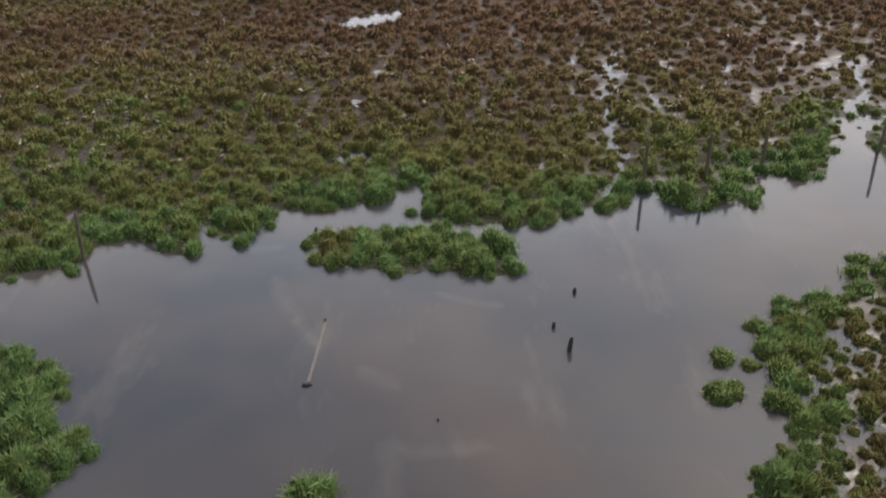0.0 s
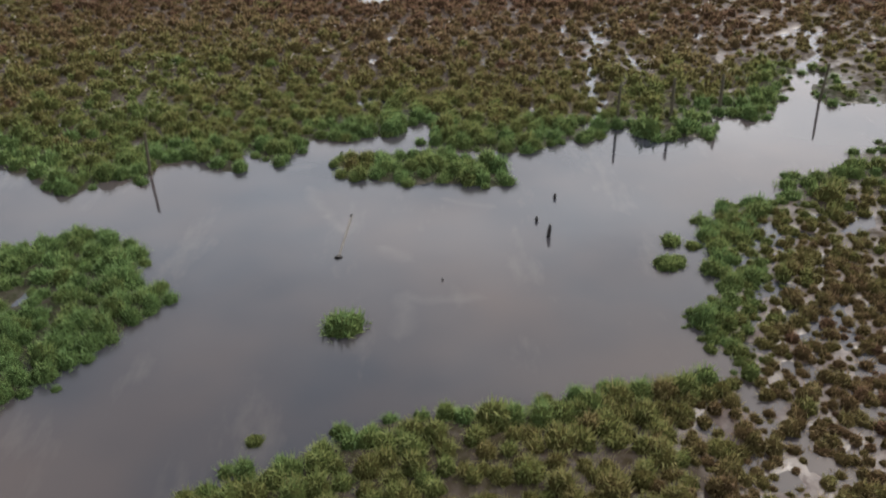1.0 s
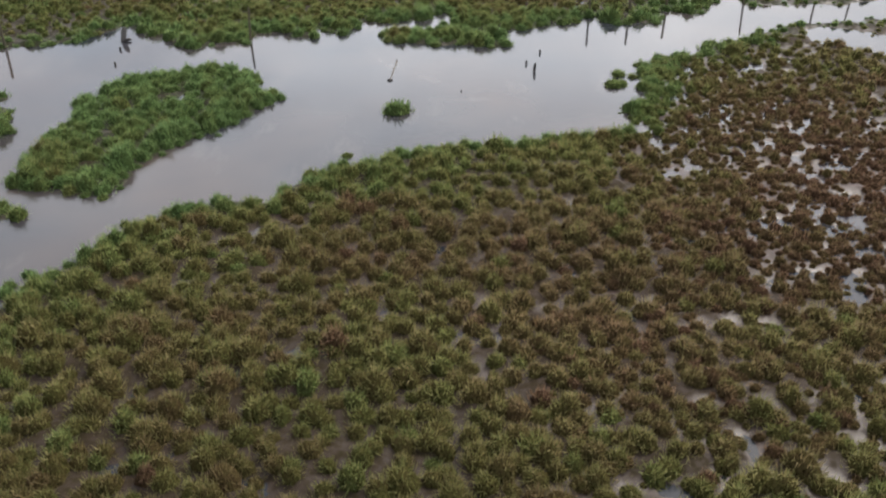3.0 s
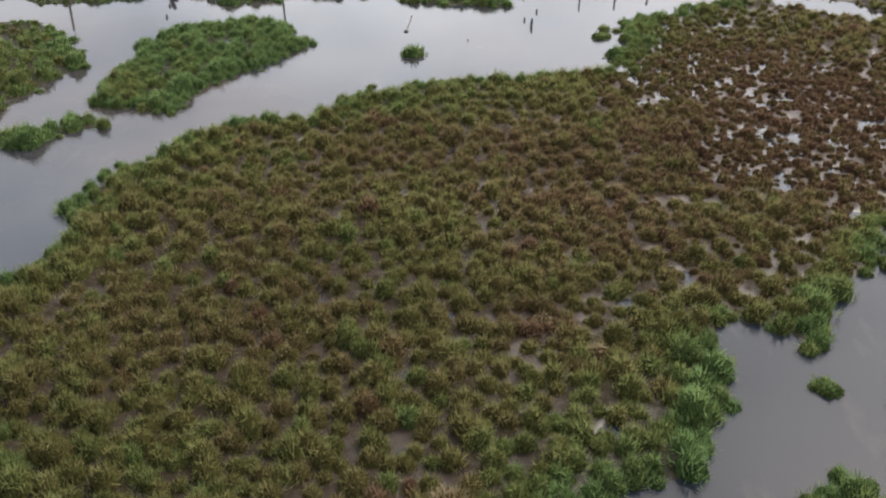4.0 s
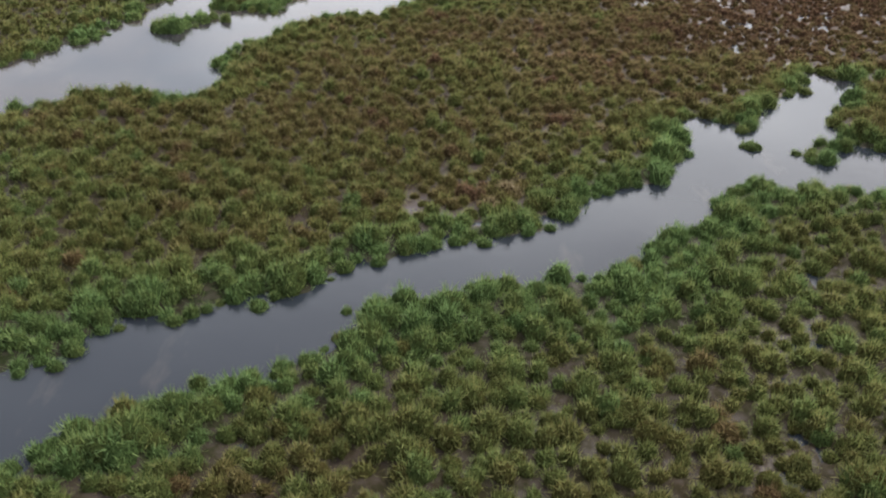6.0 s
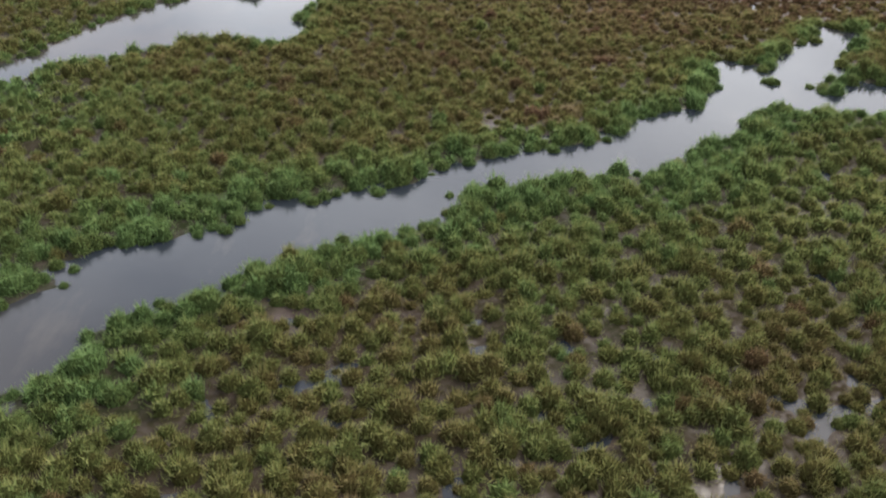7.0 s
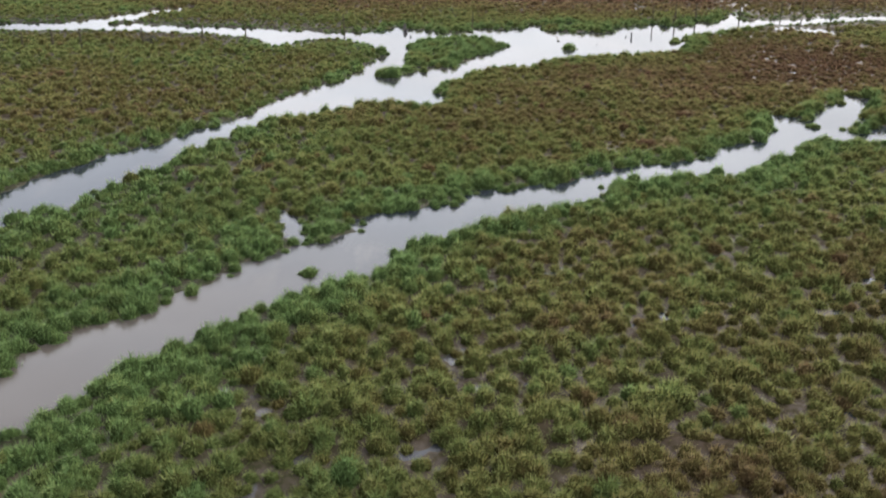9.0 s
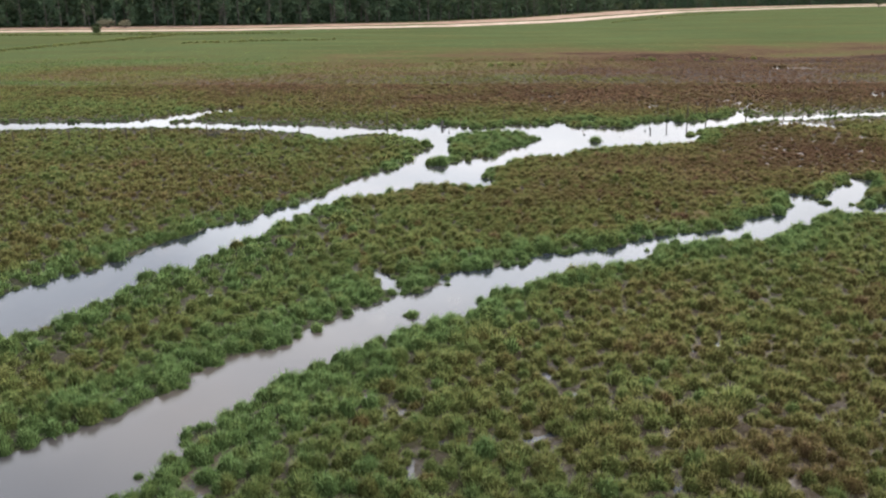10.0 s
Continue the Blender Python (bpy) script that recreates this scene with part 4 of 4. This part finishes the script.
# ---- the wood beyond the road ----
def leaf_cluster(bm, centre, radius, count, size, rng):
    for _ in range(count):
        while True:
            p = Vector((rng.uniform(-1, 1), rng.uniform(-1, 1), rng.uniform(-1, 1)))
            if p.length < 1:
                break
        c = centre + Vector((p.x * radius, p.y * radius, p.z * radius * 0.8))
        a = Vector((rng.uniform(-1, 1), rng.uniform(-1, 1), rng.uniform(-0.6, 0.6))).normalized()
        b = a.orthogonal().normalized()
        b = (b + a.cross(b) * rng.uniform(-1, 1)).normalized()
        s = size * rng.uniform(0.6, 1.3)
        bm.faces.new([bm.verts.new(c + q) for q in (a * s, b * s * 0.5, -a * s, -b * s * 0.5)])


def tree(seed, tall):
    rng = random.Random(seed)
    base = tagged(new("tree"), "tall slim dark green tree at the edge of the wood", "tree", "trees of the wood")
    bm = bmesh.new()
    bend = (rng.uniform(-0.5, 0.5), rng.uniform(-0.5, 0.5))
    trunk = [(bend[0] * (h / tall) ** 2, bend[1] * (h / tall) ** 2, h, 0.15 * (1 - 0.85 * h / tall) * (1.4 if h <= 0 else 1)) for h in (-0.4, 0.3, 2, 5, 8, 11, tall * 0.95)]
    tube(bm, trunk, 8, 0.15, rng)
    crowns = []
    for k in range(13):
        h = 1.0 + (tall - 2) * (k / 12) ** 0.9
        q, reach = rng.uniform(0, 6.28), rng.uniform(1.0, 2.3) * (1.25 - 0.7 * h / tall)
        f = (h / tall) ** 2
        a = Vector((bend[0] * f, bend[1] * f, h))
        b = a + Vector((math.cos(q) * reach, math.sin(q) * reach, rng.uniform(0.5, 1.3)))
        tube(bm, [(*a, 0.07), (*((a + b) / 2 + Vector((0, 0, 0.1))), 0.05), (*b, 0.02)], 5, 0.1, rng)
        crowns.append((b, rng.uniform(0.9, 1.6)))
    part("trunk", bm, BARK, base)
    bm = bmesh.new()
    for c, r in crowns:
        leaf_cluster(bm, c, r, 36, 0.38, rng)
    leaf_cluster(bm, Vector((bend[0], bend[1], tall)), 1.3, 60, 0.34, rng)
    part("crown", bm, LEAVES, base)
    return base


def make_wood():
    rng = random.Random(21)
    kinds = [tree(100 + k, 13 + 1.2 * k) for k in range(5)]
    line = [(-150, 168), (-112, 170), (-60, 177), (-18, 194), (10, 224), (57, 312), (125, 376), (240, 455)]
    spots, thick = [], []
    for (ax, ay), (bx, by) in zip(line, line[1:]):
        length = math.hypot(bx - ax, by - ay)
        nx, ny = -(by - ay) / length, (bx - ax) / length
        step_along, rows = (4.2, 3) if ay < 230 else (7.0, 2)
        for row in range(rows):
            for k in range(int(length / step_along)):
                u = (k + rng.uniform(0, 0.9)) * step_along / length
                off = 2 + row * 4.2 + rng.uniform(-1.5, 1.5)
                spots.append((ax + (bx - ax) * u + nx * off, ay + (by - ay) * u + ny * off))
        for k in range(int(length * 120)):
            u, off = rng.random(), 5.0 + 11 * rng.random()
            thick.append((ax + (bx - ax) * u + nx * off, ay + (by - ay) * u + ny * off, 0.2 + 12 * rng.random() ** 1.2, 0.8 + 0.14 * (off - 5)))
    bm = bmesh.new()
    for x, y, h, big in thick:
        a = Vector((rng.uniform(-1, 1), rng.uniform(-0.4, 0.4), rng.uniform(-0.7, 0.7))).normalized() * rng.uniform(0.3, 0.65) * big
        b = a.orthogonal().normalized() * a.length * 0.6
        c = Vector((x, y, h + 0.3))
        bm.faces.new([bm.verts.new(c + q) for q in (a, b, -a, -b)])
    tagged(part("wood_thicket", bm, LEAVES), "dense dark green undergrowth filling the wood", "undergrowth", kind="stuff")
    for k, (x, y) in enumerate(spots):
        s = rng.uniform(0.8, 1.2)
        m = pose(x, y, level(x, y), 0, 0, rng.uniform(0, 360))
        if k < len(kinds):
            kinds[k].matrix_basis = m
        else:
            copy_thing(kinds[k % len(kinds)], m)


def dead_tree(x, y, tall, seed):
    """A bare pale trunk with a few broken limbs."""
    rng = random.Random(seed)
    base = tagged(new("dead_tree"), "bare bleached dead tree at the edge of the wood", "tree", "dead trees of the wood")
    base.matrix_basis = pose(x, y, level(x, y), 0, 0, rng.uniform(0, 360))
    lean = rng.uniform(-0.10, 0.10)
    bm = bmesh.new()
    tube(bm, [(lean * h, 0.3 * lean * h, h, 0.11 * (1 - 0.7 * h / tall)) for h in (-0.3, 0.5, tall * 0.3, tall * 0.6, tall * 0.85, tall)], 8, 0.2, rng)
    part("trunk", bm, PALE_WOOD, base)
    for k in range(4):
        h, q, reach = tall * rng.uniform(0.4, 0.85), rng.uniform(0, 6.28), rng.uniform(0.7, 1.7)
        bm = bmesh.new()
        tube(bm, [(lean * h, 0.3 * lean * h, h, 0.05), (lean * h + 0.5 * reach * math.cos(q), 0.5 * reach * math.sin(q), h + 0.6 * reach, 0.035),
                  (lean * h + 0.8 * reach * math.cos(q), 0.8 * reach * math.sin(q), h + 1.5 * reach, 0.015)], 6, 0.2, rng)
        part("limb", bm, PALE_WOOD, base)


for k, (x, y, tall) in enumerate(((-95, 171, 5.5), (-93, 172, 6.0), (-65, 177, 5.5), (-39, 185.5, 4.5), (-31, 189.5, 5.0))):
    dead_tree(x, y, tall, 500 + k)


def bush(x, y, r, tall, seed, label="low rounded olive-green bush beside the dirt road", leaves=BUSH_LEAVES):
    rng = random.Random(seed)
    base = tagged(new("bush"), label, "bush", "roadside bushes")
    base.matrix_basis = pose(x, y, level(x, y))
    bm = bmesh.new()
    for k in range(6):
        q = rng.uniform(0, 6.28)
        tube(bm, [(0, 0, -0.2, 0.06), (math.cos(q) * r * 0.3, math.sin(q) * r * 0.3, tall * 0.4, 0.04), (math.cos(q) * r * 0.6, math.sin(q) * r * 0.6, tall * 0.75, 0.015)], 5, 0.1, rng)
    part("stems", bm, BARK, base)
    bm = bmesh.new()
    for k in range(9):
        q, d = rng.uniform(0, 6.28), rng.uniform(0, 0.65) * r
        leaf_cluster(bm, Vector((math.cos(q) * d, math.sin(q) * d, tall * rng.uniform(0.3, 0.75))), r * 0.42, 60, 0.17, rng)
    part("foliage", bm, leaves, base)


make_wood()
for k, (x, y, r, tall) in enumerate(((-80, 139, 1.6, 1.9), (52, 293, 4.0, 4.0), (60, 305, 3.2, 3.4), (74, 322, 3.5, 3.0), (95, 345, 5.0, 5.0),
                                     (104, 352, 3.0, 3.0), (126, 368, 3.0, 3.0), (166, 335, 2.5, 4.0))):
    bush(x, y, r, tall, 300 + k)
for k, (x, y, r, tall) in enumerate(((-88, 166, 2.4, 2.2), (-84, 166, 1.8, 1.8))):
    bush(x, y, r, tall, 340 + k, "low pale dusty bush beyond the dirt road", DUSTY_LEAVES)
